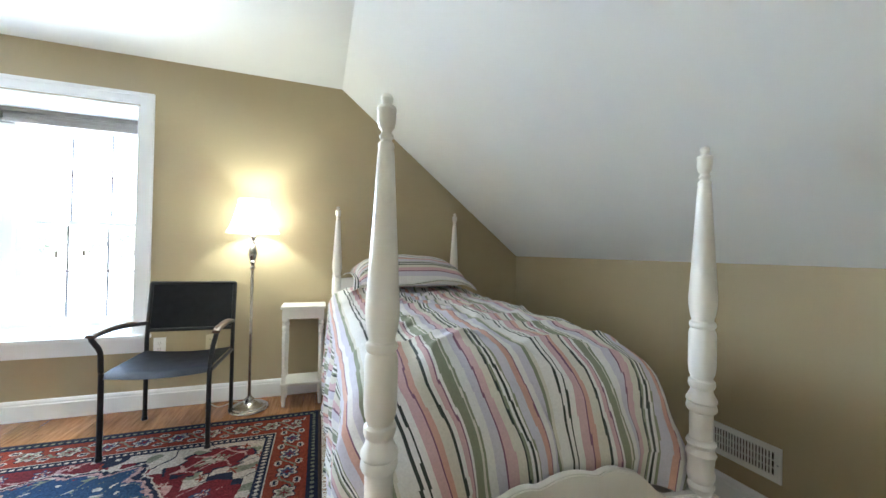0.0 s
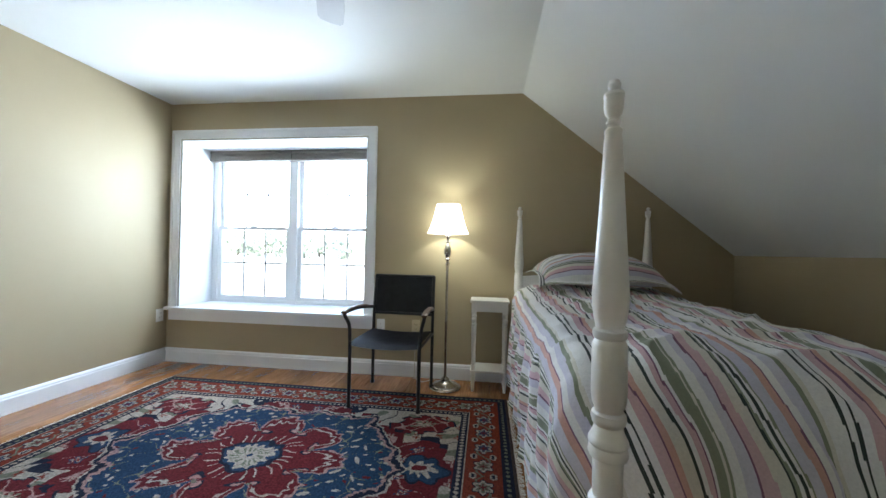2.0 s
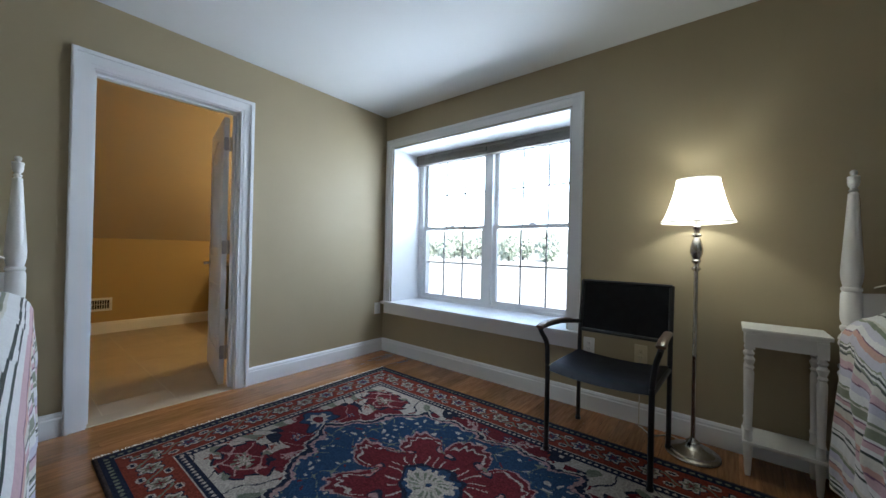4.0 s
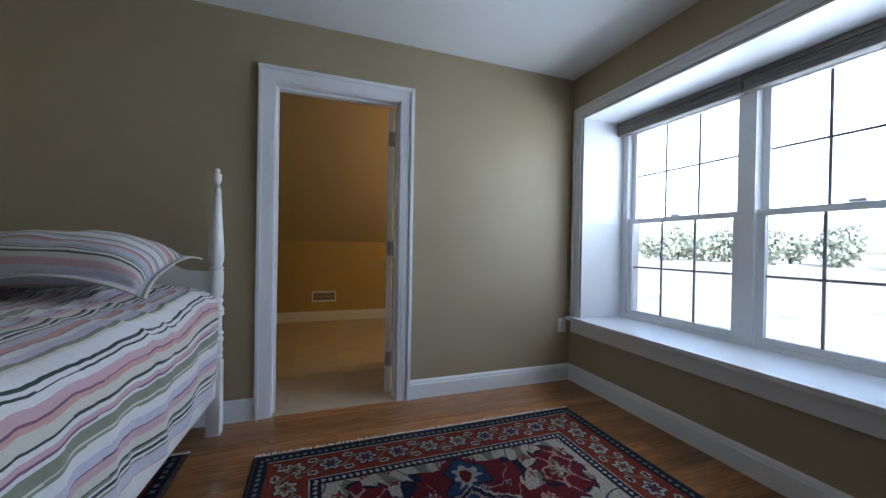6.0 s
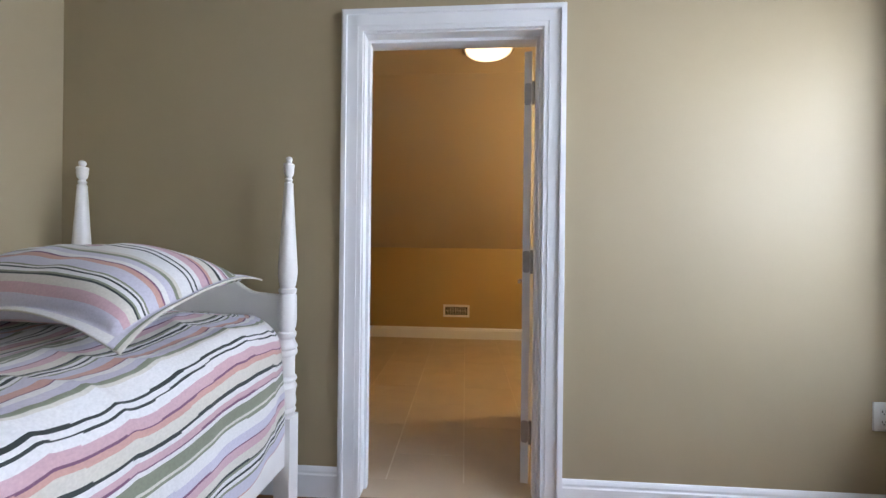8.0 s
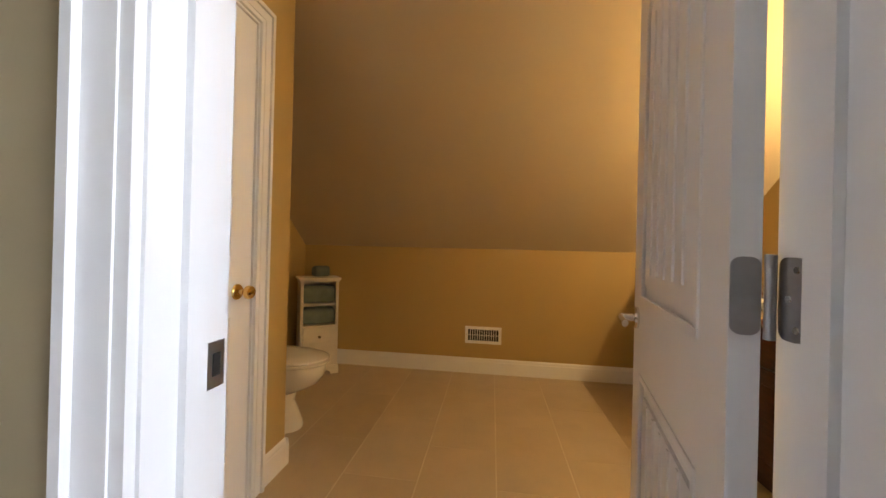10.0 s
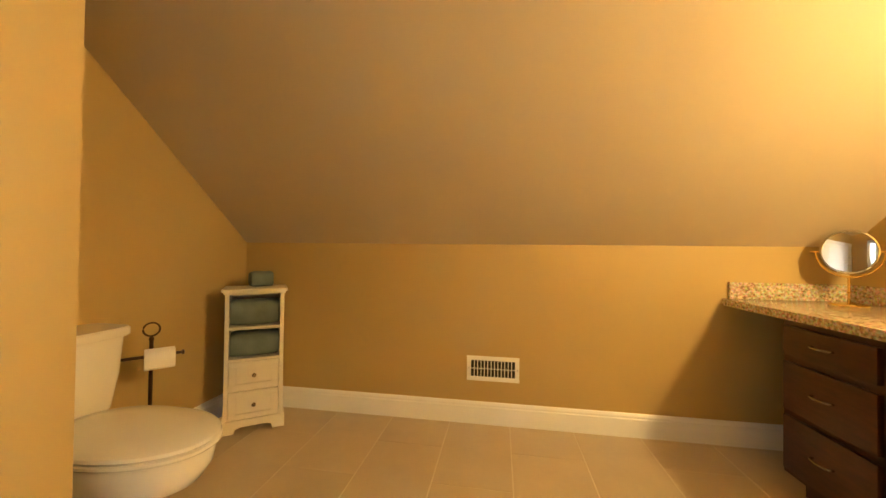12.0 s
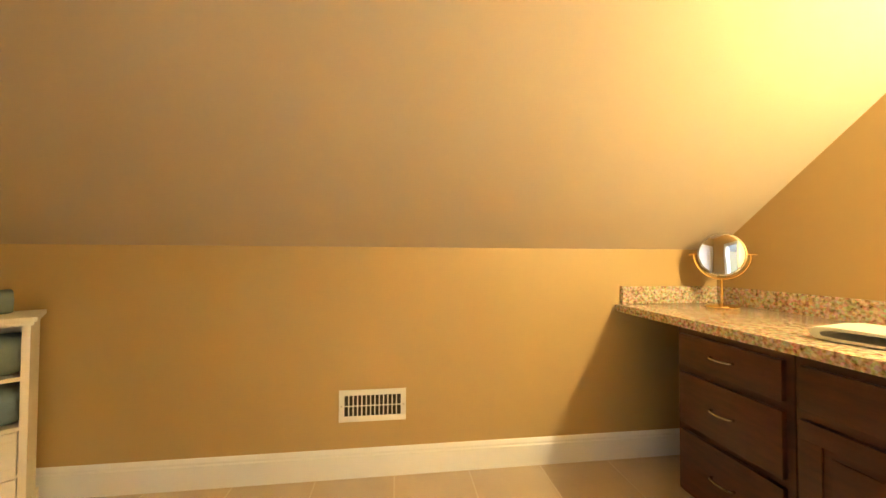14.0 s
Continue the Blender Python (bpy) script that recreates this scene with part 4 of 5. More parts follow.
# ---- chair ----
def make_chair(m):
    c = thing("armchair", "black metal stacking chair with sling back and vinyl seat", "chair", m)
    w, d = 0.245, 0.235
    for s in (-1, 1):
        bm = bmesh.new()
        tube(bm, curve_pts([(s * w, d, 0), (s * w, d, 0.43), (s * w, d + 0.004, 0.56), (s * w * 0.99, d + 0.045, 0.878)]), 0.0125)
        part("back_leg", bm, BLACKMETAL, c)
        bm = bmesh.new()
        tube(bm, curve_pts([(s * w, -d, 0), (s * w, -d, 0.40), (s * w * 1.01, -d, 0.47), (s * (w + 0.012), -d + 0.008, 0.56), (s * (w + 0.03), -d - 0.015, 0.618), (s * (w + 0.035), -d - 0.02, 0.636), (s * (w + 0.033), -d + 0.03, 0.650), (s * (w + 0.022), -0.02, 0.650), (s * (w + 0.006), d - 0.03, 0.624), (s * w, d, 0.618)]), 0.0125)
        part("front_leg", bm, BLACKMETAL, c)
        bm = bmesh.new()
        tube(bm, curve_pts([(s * (w + 0.036), -d - 0.035, 0.650), (s * (w + 0.034), -d + 0.03, 0.664), (s * (w + 0.024), -0.02, 0.664), (s * (w + 0.012), 0.09, 0.650)]), 0.021, 12, 0.45)
        part("armrest", bm, ARMWOOD, c, "dark wooden arm cap")
        bm = bmesh.new()
        tube(bm, [(s * w, -d, 0.425), (s * w, d, 0.425)], 0.011)
        part("seat_rail", bm, BLACKMETAL, c)
        for y in (-d, d):
            bm = bmesh.new()
            lathe(bm, [(0, 0), (0.016, 0), (0.016, 0.012), (0.0135, 0.02), (0, 0.02)], (s * w, y, 0), 14)
            part("foot_cap", bm, BLACKMETAL, c)
    bm = bmesh.new()
    n = 12
    rows = []
    for i in range(n + 1):
        y = -d - 0.012 + (2 * d) * i / n
        row = []
        for j in range(n + 1):
            x = -w + 2 * w * j / n
            sag = 0.018 * (1 - (x / w) ** 2) + (0.022 * max(0, 1 - (y + d + 0.012) / 0.08) ** 2)
            row.append(bm.verts.new((x, y, 0.447 - sag)))
        rows.append(row)
    for i in range(n):
        for j in range(n):
            bm.faces.new((rows[i][j], rows[i][j + 1], rows[i + 1][j + 1], rows[i + 1][j]))
    bmesh.ops.solidify(bm, geom=bm.faces[:], thickness=0.016)
    part("seat", bm, SEATBLUE, c, "navy black vinyl seat")
    for z in (0.875, 0.572):
        bm = bmesh.new()
        yy = d + 0.045 if z > 0.8 else d + 0.006
        tube(bm, [(-w, yy, z), (w, yy, z)], 0.0115)
        part("back_rail", bm, BLACKMETAL, c)
    bm = bmesh.new()
    rows = []
    for i in range(n + 1):
        z = 0.572 + 0.30 * i / n
        row = []
        for j in range(n + 1):
            x = -w + 2 * w * j / n
            row.append(bm.verts.new((x, d + 0.006 + 0.039 * i / n + 0.022 * (1 - (x / w) ** 2), z)))
        rows.append(row)
    for i in range(n):
        for j in range(n):
            bm.faces.new((rows[i][j], rows[i][j + 1], rows[i + 1][j + 1], rows[i + 1][j]))
    bmesh.ops.solidify(bm, geom=bm.faces[:], thickness=0.006)
    part("backrest", bm, MESHBLACK, c, "black woven sling")
    return c


make_chair(pose(2.340, -0.455, 0.010, 0, 0, -2))


# ---- floor lamp ----
def make_lamp(m):
    l = thing("floor_lamp", "brushed nickel floor lamp with a lit bell shade", "lamp", m)
    bm = bmesh.new()
    lathe(bm, [(0, 0), (0.122, 0), (0.125, 0.006), (0.122, 0.014), (0.108, 0.020), (0.104, 0.027), (0.085, 0.034), (0.055, 0.044), (0.036, 0.058), (0.030, 0.066), (0.032, 0.072), (0.020, 0.082), (0.012, 0.094), (0, 0.094)], seg=40)
    part("base", bm, NICKEL, l)
    bm = bmesh.new()
    lathe(bm, [(0, 0.09), (0.0105, 0.09), (0.0105, 0.52), (0.0125, 0.523), (0.0125, 0.533), (0.0105, 0.536), (0.0105, 0.985), (0, 0.985)], seg=18)
    part("pole", bm, NICKEL, l)
    bm = bmesh.new()
    lathe(bm, [(0, 0.98), (0.013, 0.98), (0.021, 0.988), (0.021, 0.996), (0.013, 1.003), (0.012, 1.018), (0.020, 1.026), (0.022, 1.034), (0.017, 1.042), (0.022, 1.055), (0.029, 1.075), (0.030, 1.095), (0.025, 1.125), (0.017, 1.148), (0.013, 1.16), (0.022, 1.166), (0.022, 1.173), (0.012, 1.180), (0.015, 1.20), (0.02, 1.215), (0.012, 1.225), (0.012, 1.27), (0, 1.27)], seg=28)
    part("urn", bm, NICKEL, l)
    prof = [(0.165, 1.236), (0.166, 1.240), (0.153, 1.262), (0.138, 1.300), (0.124, 1.345), (0.112, 1.39), (0.103, 1.43), (0.097, 1.462), (0.096, 1.470)]
    bm = bmesh.new()
    seg = 64
    rings = [[bm.verts.new((r * (1 + 0.006 * math.cos(k * 8 * 2 * math.pi / seg)) * math.cos(2 * math.pi * k / seg), r * (1 + 0.006 * math.cos(k * 8 * 2 * math.pi / seg)) * math.sin(2 * math.pi * k / seg), z)) for k in range(seg)] for r, z in prof]
    for a, b in zip(rings, rings[1:]):
        for k in range(seg):
            bm.faces.new((a[k], a[(k + 1) % seg], b[(k + 1) % seg], b[k]))
    bmesh.ops.solidify(bm, geom=bm.faces[:], thickness=0.0015)
    sh = part("shade", bm, SHADE, l, "glowing white linen bell shade")
    for r, z in ((0.1665, 1.238), (0.097, 1.469)):
        bm = bmesh.new()
        tube(bm, [(r * math.cos(a), r * math.sin(a), z) for a in np.linspace(0, 2 * math.pi, 49)], 0.0032, 8)
        part("trim_band", bm, PAPER, sh)
    bm = bmesh.new()
    lathe(bm, [(0, 1.27), (0.016, 1.27), (0.016, 1.315), (0, 1.315)], seg=16)
    part("socket", bm, NICKEL, l)
    return l


make_lamp(pose(2.70, -0.20, 0))
bm = bmesh.new()
tube(bm, curve_pts([(2.66, -0.10, 0.006), (2.58, -0.06, 0.006), (2.50, -0.12, 0.005), (2.43, -0.05, 0.006), (2.415, -0.03, 0.02), (2.414, -0.012, 0.40)], 8), 0.0028, 6)
tagged(new("lamp_cord", finish("lamp_cord", bm, CABLE)), "thin pale lamp cord running to the wall outlet", "cord")


# ---- plant stand table ----
def make_table(m):
    t = thing("side_table", "small white painted side table with turned legs", "table", m)
    w, d = 0.153, 0.115
    part("tabletop", boxes((-w, w, -d, d, 0.697, 0.716), bevel=0.005), TABLEWHITE, t)
    part("top_moulding", boxes((-w + 0.012, w - 0.012, -d + 0.012, d - 0.012, 0.685, 0.697), bevel=0.003), TABLEWHITE, t)
    part("apron", boxes((-w + 0.022, w - 0.022, -d + 0.022, d - 0.022, 0.625, 0.685)), TABLEWHITE, t, smooth=False)
    prof = [(0.0, 0.0), (0.010, 0.0), (0.013, 0.03), (0.016, 0.10), (0.018, 0.115), (0.018, 0.14), (0.016, 0.19), (0.0135, 0.21), (0.019, 0.222), (0.0135, 0.235), (0.015, 0.30), (0.0175, 0.45), (0.018, 0.50), (0.013, 0.515), (0.019, 0.525), (0.013, 0.537), (0.019, 0.553), (0.021, 0.565), (0.013, 0.58), (0.019, 0.592), (0.013, 0.605), (0.013, 0.615), (0, 0.615)]
    for x in (-w + 0.03, w - 0.03):
        for y in (-d + 0.03, d - 0.03):
            bm = bmesh.new()
            lathe(bm, prof, (x, y, 0), 16)
            box(bm, x - 0.019, x + 0.019, y - 0.019, y + 0.019, 0.612, 0.685)
            part("leg", bm, TABLEWHITE, t)
    part("shelf", boxes((-w + 0.008, w - 0.008, -d + 0.008, d - 0.008, 0.150, 0.168), bevel=0.004), TABLEWHITE, t)
    return t


make_table(pose(3.045, -0.145, 0, 0, 0, 0))


# ---- outlets, vents ----
def make_outlet(m, mat, label):
    """Local: plate in the xz plane, facing -y."""
    o = thing("wall_outlet", label, "outlet", m)
    part("cover_plate", boxes((-0.036, 0.036, -0.006, 0, -0.058, 0.058), bevel=0.002), mat, o)
    for z in (-0.021, 0.021):
        bm = boxes((-0.017, 0.017, -0.0085, -0.006, z - 0.014, z + 0.014), bevel=0.001)
        s = part("socket", bm, mat, o)
        # raised black pieces paint the shade of the slots
        part("slot", boxes((-0.008, -0.0055, -0.0095, -0.0085, z - 0.002, z + 0.006), (0.0055, 0.008, -0.0095, -0.0085, z - 0.002, z + 0.006), (-0.002, 0.002, -0.0095, -0.0085, z - 0.010, z - 0.006)), DARK, s, smooth=False)
    return o


make_outlet(pose(2.10, 0, 0.43), PLATE, "white duplex wall outlet under the sill")
make_outlet(pose(2.414, 0, 0.435), CREAMPLATE, "almond duplex wall outlet behind the chair")
make_outlet(pose(0, -0.075, 0.445, 0, 0, 90), PLATE, "white duplex wall outlet in the corner")


def make_vent(m, w, h, label, cols, rows=1):
    """Local: in the xz plane, facing -y."""
    v = thing("wall_vent", label, "vent", m)
    b = 0.026
    bm = boxes((-w / 2, w / 2, -0.007, 0, h / 2 - b, h / 2), (-w / 2, w / 2, -0.007, 0, -h / 2, -h / 2 + b), (-w / 2, -w / 2 + b, -0.007, 0, -h / 2 + b, h / 2 - b), (w / 2 - b, w / 2, -0.007, 0, -h / 2 + b, h / 2 - b), bevel=0.0015)
    part("frame", bm, PLATE, v)
    # black sheet painting the shade of the duct behind the slats
    part("backing", boxes((-w / 2 + b, w / 2 - b, -0.0015, 0, -h / 2 + b, h / 2 - b)), DARK, v, smooth=False)
    iw, ih = w - 2 * b, h - 2 * b
    for k in range(1, cols):
        x = -iw / 2 + iw * k / cols
        part("slat", boxes((x - 0.0025, x + 0.0025, -0.006, -0.0015, -ih / 2, ih / 2)), PLATE, v, smooth=False)
    for k in range(1, rows + 1):
        z = -ih / 2 + ih * k / (rows + 1)
        part("crossbar", boxes((-iw / 2, iw / 2, -0.0075, -0.0055, z - 0.002, z + 0.002)), PLATE, v, smooth=False)
    for x in (-w / 2 + 0.012, w / 2 - 0.012):
        bm = bmesh.new()
        lathe(bm, [(0.004, 0), (0.003, 0.0015), (0, 0.002)], (0, 0, 0), 10, pose(x, -0.007, 0, 90, 0, 0))
        part("screw", bm, STEEL, v)
    return v


make_vent(pose(XE, -1.93, 0.283, 0, 0, -90), 0.335, 0.145, "white metal floor register set in the knee wall", 24, 2)
make_vent(pose(XB, -1.862, 0.340, 0, 0, 90), 0.322, 0.152, "white metal register in the bathroom knee wall", 13, 1)


# ---- ceiling fan ----
fan = thing("ceiling_fan", "white ceiling fan with flat blades", "fan", pose(2.49, -1.965, 2.20))
bm = bmesh.new()
lathe(bm, [(0, 0.24), (0.065, 0.24), (0.06, 0.20), (0.03, 0.165), (0.0125, 0.16), (0.0125, 0.09), (0, 0.09)], seg=28)
part("canopy", bm, TRIM, fan)
bm = bmesh.new()
lathe(bm, [(0, 0.095), (0.04, 0.092), (0.10, 0.065), (0.115, 0.03), (0.11, -0.01), (0.07, -0.035), (0.045, -0.05), (0, -0.055)], seg=32)
part("motor", bm, TRIM, fan)
for k in range(5):
    a = math.atan2(0.91, -0.415) + k * 2 * math.pi / 5
    R = Matrix.Rotation(a, 4, "Z") @ Matrix.Rotation(radians(9), 4, "X")
    bm = bmesh.new()
    out = [(0.16, -0.045), (0.50, -0.062), (0.60, -0.060), (0.62, -0.045), (0.625, 0.0), (0.62, 0.045), (0.60, 0.060), (0.50, 0.062), (0.16, 0.045)]
    lo = [bm.verts.new(R @ Vector((x, y, -0.003))) for x, y in out]
    hi = [bm.verts.new(R @ Vector((x, y, 0.003))) for x, y in out]
    bm.faces.new(lo[::-1])
    bm.faces.new(hi)
    for i in range(len(out)):
        j = (i + 1) % len(out)
        bm.faces.new((lo[i], lo[j], hi[j], hi[i]))
    # blade colour includes its underside shade
    blade = part("blade", bm, FANSHADED, fan)
    bm = bmesh.new()
    box(bm, 0.09, 0.22, -0.018, 0.018, -0.010, -0.004, m=R)
    part("blade_iron", bm, NICKEL, blade)

# ---- bathroom things ----
def superring(bm, rows, n=40, power=2.3, cap=True):
    """Stacked rounded outlines: (z, centre y, half width, half length, front stretch)."""
    rings = []
    for z, cy, hw, hl, fs in rows:
        ring = []
        for k in range(n):
            a = 2 * math.pi * k / n
            c, s = math.cos(a), math.sin(a)
            x = hw * math.copysign(abs(c) ** (2 / power), c)
            y = hl * math.copysign(abs(s) ** (2 / power), s)
            if s > 0:
                y *= fs
                x *= 1 - 0.10 * (s ** 2) * (fs > 1)
            ring.append(bm.verts.new((x, cy + y, z)))
        rings.append(ring)
    for a, b in zip(rings, rings[1:]):
        for k in range(n):
            bm.faces.new((a[k], a[(k + 1) % n], b[(k + 1) % n], b[k]))
    if cap:
        bm.faces.new(rings[0][::-1])
        bm.faces.new(rings[-1])
    bmesh.ops.recalc_face_normals(bm, faces=bm.faces)
    return bm


# the toilet's y = 0 is its wall side, the bowl reaches towards +y
toilet = thing("toilet", "white porcelain two-piece toilet with its lid shut", "toilet", pose(-1.64, YBS + 0.03, 0))
bm = superring(bmesh.new(), [(0, 0.36, 0.115, 0.27, 1), (0.02, 0.36, 0.118, 0.272, 1), (0.05, 0.36, 0.108, 0.262, 1), (0.16, 0.35, 0.098, 0.225, 1.0), (0.215, 0.36, 0.100, 0.225, 1.02), (0.245, 0.39, 0.130, 0.25, 1.08), (0.28, 0.42, 0.162, 0.27, 1.13), (0.33, 0.44, 0.178, 0.275, 1.16), (0.385, 0.445, 0.183, 0.275, 1.17), (0.395, 0.445, 0.180, 0.272, 1.17)])
part("bowl", bm, PORCELAIN, toilet)
bm = superring(bmesh.new(), [(0.396, 0.46, 0.180, 0.25, 1.28), (0.404, 0.46, 0.187, 0.256, 1.28), (0.412, 0.46, 0.187, 0.256, 1.28), (0.416, 0.46, 0.182, 0.25, 1.28)])
part("seat", bm, PORCELAIN, toilet)
bm = superring(bmesh.new(), [(0.419, 0.46, 0.180, 0.25, 1.28), (0.424, 0.46, 0.186, 0.255, 1.28), (0.434, 0.46, 0.184, 0.254, 1.27), (0.442, 0.46, 0.165, 0.236, 1.25), (0.447, 0.46, 0.10, 0.16, 1.2), (0.448, 0.46, 0.02, 0.03, 1.0)])
part("lid", bm, PORCELAIN, toilet)
bm = superring(bmesh.new(), [(0.40, 0.115, 0.165, 0.075, 1), (0.42, 0.115, 0.178, 0.083, 1), (0.55, 0.115, 0.20, 0.094, 1), (0.69, 0.115, 0.212, 0.10, 1), (0.70, 0.115, 0.212, 0.10, 1)], power=5)
tank = part("tank", bm, PORCELAIN, toilet)
bm = superring(bmesh.new(), [(0.70, 0.115, 0.222, 0.110, 1), (0.706, 0.115, 0.226, 0.114, 1), (0.730, 0.115, 0.226, 0.114, 1), (0.738, 0.115, 0.220, 0.108, 1)], power=6)
part("tank_lid", bm, PORCELAIN, tank)
bm = bmesh.new()
tube(bm, curve_pts([(0.15, 0.21, 0.655), (0.15, 0.232, 0.655), (0.13, 0.236, 0.655), (0.085, 0.232, 0.650)]), 0.007)
part("flush_lever", bm, CHROME, tank)
for x in (-0.07, 0.07):
    bm = bmesh.new()
    box(bm, x - 0.022, x + 0.022, 0.20, 0.235, 0.396, 0.430, bevel=0.006)
    part("lid_hinge", bm, PORCELAIN, toilet)

tp = thing("paper_stand", "dark bronze toilet paper stand with a full roll", "paper holder", pose(-1.985, -3.385, 0, 0, 0, 50))
bm = bmesh.new()
lathe(bm, [(0, 0), (0.085, 0), (0.085, 0.008), (0.06, 0.014), (0.012, 0.022), (0, 0.022)], seg=28)
part("base", bm, BRONZE, tp)
bm = bmesh.new()
lathe(bm, [(0, 0.02), (0.008, 0.02), (0.008, 0.64), (0.011, 0.645), (0.008, 0.655), (0, 0.66)], seg=14)
part("pole", bm, BRONZE, tp)
bm = bmesh.new()
tube(bm, [(0.0, 0.030 * math.cos(a), 0.69 + 0.030 * math.sin(a)) for a in np.linspace(0, 2 * math.pi, 25)], 0.004, 8)
part("ring_finial", bm, BRONZE, tp)
bm = bmesh.new()
tube(bm, [(0.028, -0.11, 0.575), (0.028, 0.11, 0.575)], 0.0065)
tube(bm, [(0, 0, 0.575), (0.028, 0, 0.575)], 0.0065)
part("arm", bm, BRONZE, tp)
for y in (-0.115, 0.115):
    bm = bmesh.new()
    lathe(bm, [(0, -0.008), (0.011, -0.004), (0.011, 0.004), (0, 0.008)], (0, 0, 0), 14, pose(0.028, y, 0.575, 90, 0, 0))
    part("end_knob", bm, BRONZE, tp)
roll = thing("paper_roll", "white toilet paper roll on the stand's arm", "toilet paper", pose(-1.985, -3.385, 0, 0, 0, 50) @ pose(0.028, 0.03, 0.560, 90, 0, 0))
bm = bmesh.new()
lathe(bm, [(0.019, -0.055), (0.045, -0.055), (0.047, -0.052), (0.047, 0.052), (0.045, 0.055), (0.019, 0.055), (0.019, -0.055)], seg=36)
part("paper", bm, PAPER, roll)
bm = boxes((0.0455, 0.0470, -0.03, -0.0, -0.053, 0.053))
part("loose_sheet", bm, PAPER, roll)


# the tower cabinet stands across the corner; local -y is its front
def make_tower(m):
    c = thing("tower_cabinet", "cream painted tower cabinet with two drawers and open shelves", "cabinet", m)
    w, d, h = 0.155, 0.125, 0.83
    part("top", boxes((-w - 0.018, w + 0.018, -d - 0.018, d, h - 0.018, h), bevel=0.004), CABWHITE, c)
    part("top_moulding", boxes((-w - 0.008, w + 0.008, -d - 0.008, d, h - 0.032, h - 0.018), bevel=0.003), CABWHITE, c)
    for x in (-w, w - 0.016):
        part("side_panel", boxes((x, x + 0.016, -d, d, 0.055, h - 0.032)), CABWHITE, c, smooth=False)
    part("back_panel", boxes((-w + 0.016, w - 0.016, d - 0.008, d, 0.06, h - 0.032)), CABWHITE, c, smooth=False)
    for z in (0.07, 0.243, 0.415, 0.600):
        part("shelf", boxes((-w + 0.016, w - 0.016, -d + 0.002, d - 0.008, z - 0.007, z + 0.007)), CABWHITE, c, smooth=False)
    for x in (-w, w - 0.022):
        part("face_stile", boxes((x, x + 0.022, -d - 0.006, -d, 0.05, h - 0.032)), CABWHITE, c, smooth=False)
    for z0, z1 in ((0.078, 0.236), (0.250, 0.408)):
        x0, x1 = -w + 0.025, w - 0.025
        dr = part("drawer", boxes((x0, x1, -d - 0.003, -d + 0.20, z0, z1)), CABWHITE, c, smooth=False)
        f = 0.03
        bm = boxes((x0, x1, -d - 0.012, -d - 0.003, z0, z0 + f), (x0, x1, -d - 0.012, -d - 0.003, z1 - f, z1), (x0, x0 + f + 0.01, -d - 0.012, -d - 0.003, z0 + f, z1 - f), (x1 - f - 0.01, x1, -d - 0.012, -d - 0.003, z0 + f, z1 - f), bevel=0.0015)
        part("drawer_frame", bm, CABWHITE, dr)
        bm = bmesh.new()
        lathe(bm, [(0.006, 0), (0.005, 0.012), (0.011, 0.018), (0.012, 0.024), (0.008, 0.029), (0, 0.030)], (0, 0, 0), 18, pose(0, -d - 0.003, (z0 + z1) / 2, 90, 0, 0))
        part("knob", bm, NICKEL, dr, "round nickel knob")
    # plinth with bracket feet
    poly = [(-w - 0.010, 0), (-w + 0.055, 0), (-w + 0.062, 0.026), (-w + 0.09, 0.034), (w - 0.09, 0.034), (w - 0.062, 0.026), (w - 0.055, 0), (w + 0.010, 0), (w + 0.010, 0.060), (w, 0.074), (-w, 0.074), (-w - 0.010, 0.060)]
    bm = bmesh.new()
    prism(bm, poly, -d - 0.014, -d - 0.001)
    part("plinth", bm, CABWHITE, c, smooth=False)
    for x in (-w - 0.010, w - 0.004):
        bm = boxes((x, x + 0.014, -d - 0.001, -d + 0.06, 0, 0.074), (x, x + 0.014, d - 0.06, d, 0, 0.074), (x, x + 0.014, -d + 0.06, d - 0.06, 0.03, 0.074))
        part("side_foot", bm, CABWHITE, c, smooth=False)
    return c


CABM = pose(-2.598, -3.322, 0, 0, 0, math.degrees(math.atan2(0.586, 0.81)) + 90)
make_tower(CABM)


def folded(name, w, d, h, mat, label, m, loops=4):
    """A folded towel: layered loops seen from its front (-y)."""
    t = thing(name, label, "towel", m)
    bm = bmesh.new()
    nx, na = 14, 40
    rings = []
    for i in range(nx + 1):
        x = -w / 2 + w * i / nx
        edge = 1 - 0.12 * abs(2 * i / nx - 1) ** 6
        ring = []
        for k in range(na):
            a = 2 * math.pi * k / na
            c, s = math.cos(a), math.sin(a)
            y = d / 2 * math.copysign(abs(c) ** 0.55, c) * edge
            z = h / 2 + h / 2 * math.copysign(abs(s) ** 0.6, s) * edge
            n = noise.noise(Vector((x * 14, y * 18, z * 18 + w)))
            ring.append(bm.verts.new((x, y + 0.006 * n, max(0.0, z + 0.006 * n * (s > 0)))))
        rings.append(ring)
    for a, b in zip(rings, rings[1:]):
        for k in range(na):
            bm.faces.new((a[k], a[(k + 1) % na], b[(k + 1) % na], b[k]))
    bm.faces.new(rings[0])
    bm.faces.new(rings[-1])
    bmesh.ops.recalc_face_normals(bm, faces=bm.faces)
    part("fold", bm, mat, t)
    return t


folded("bath_towel", 0.262, 0.19, 0.150, TOWEL, "grey-teal rolled towel on the upper cabinet shelf", CABM @ pose(0, -0.022, 0.6075))
folded("bath_towel", 0.262, 0.19, 0.140, TOWEL, "grey-teal rolled towel on the lower cabinet shelf", CABM @ pose(0, -0.022, 0.4225))
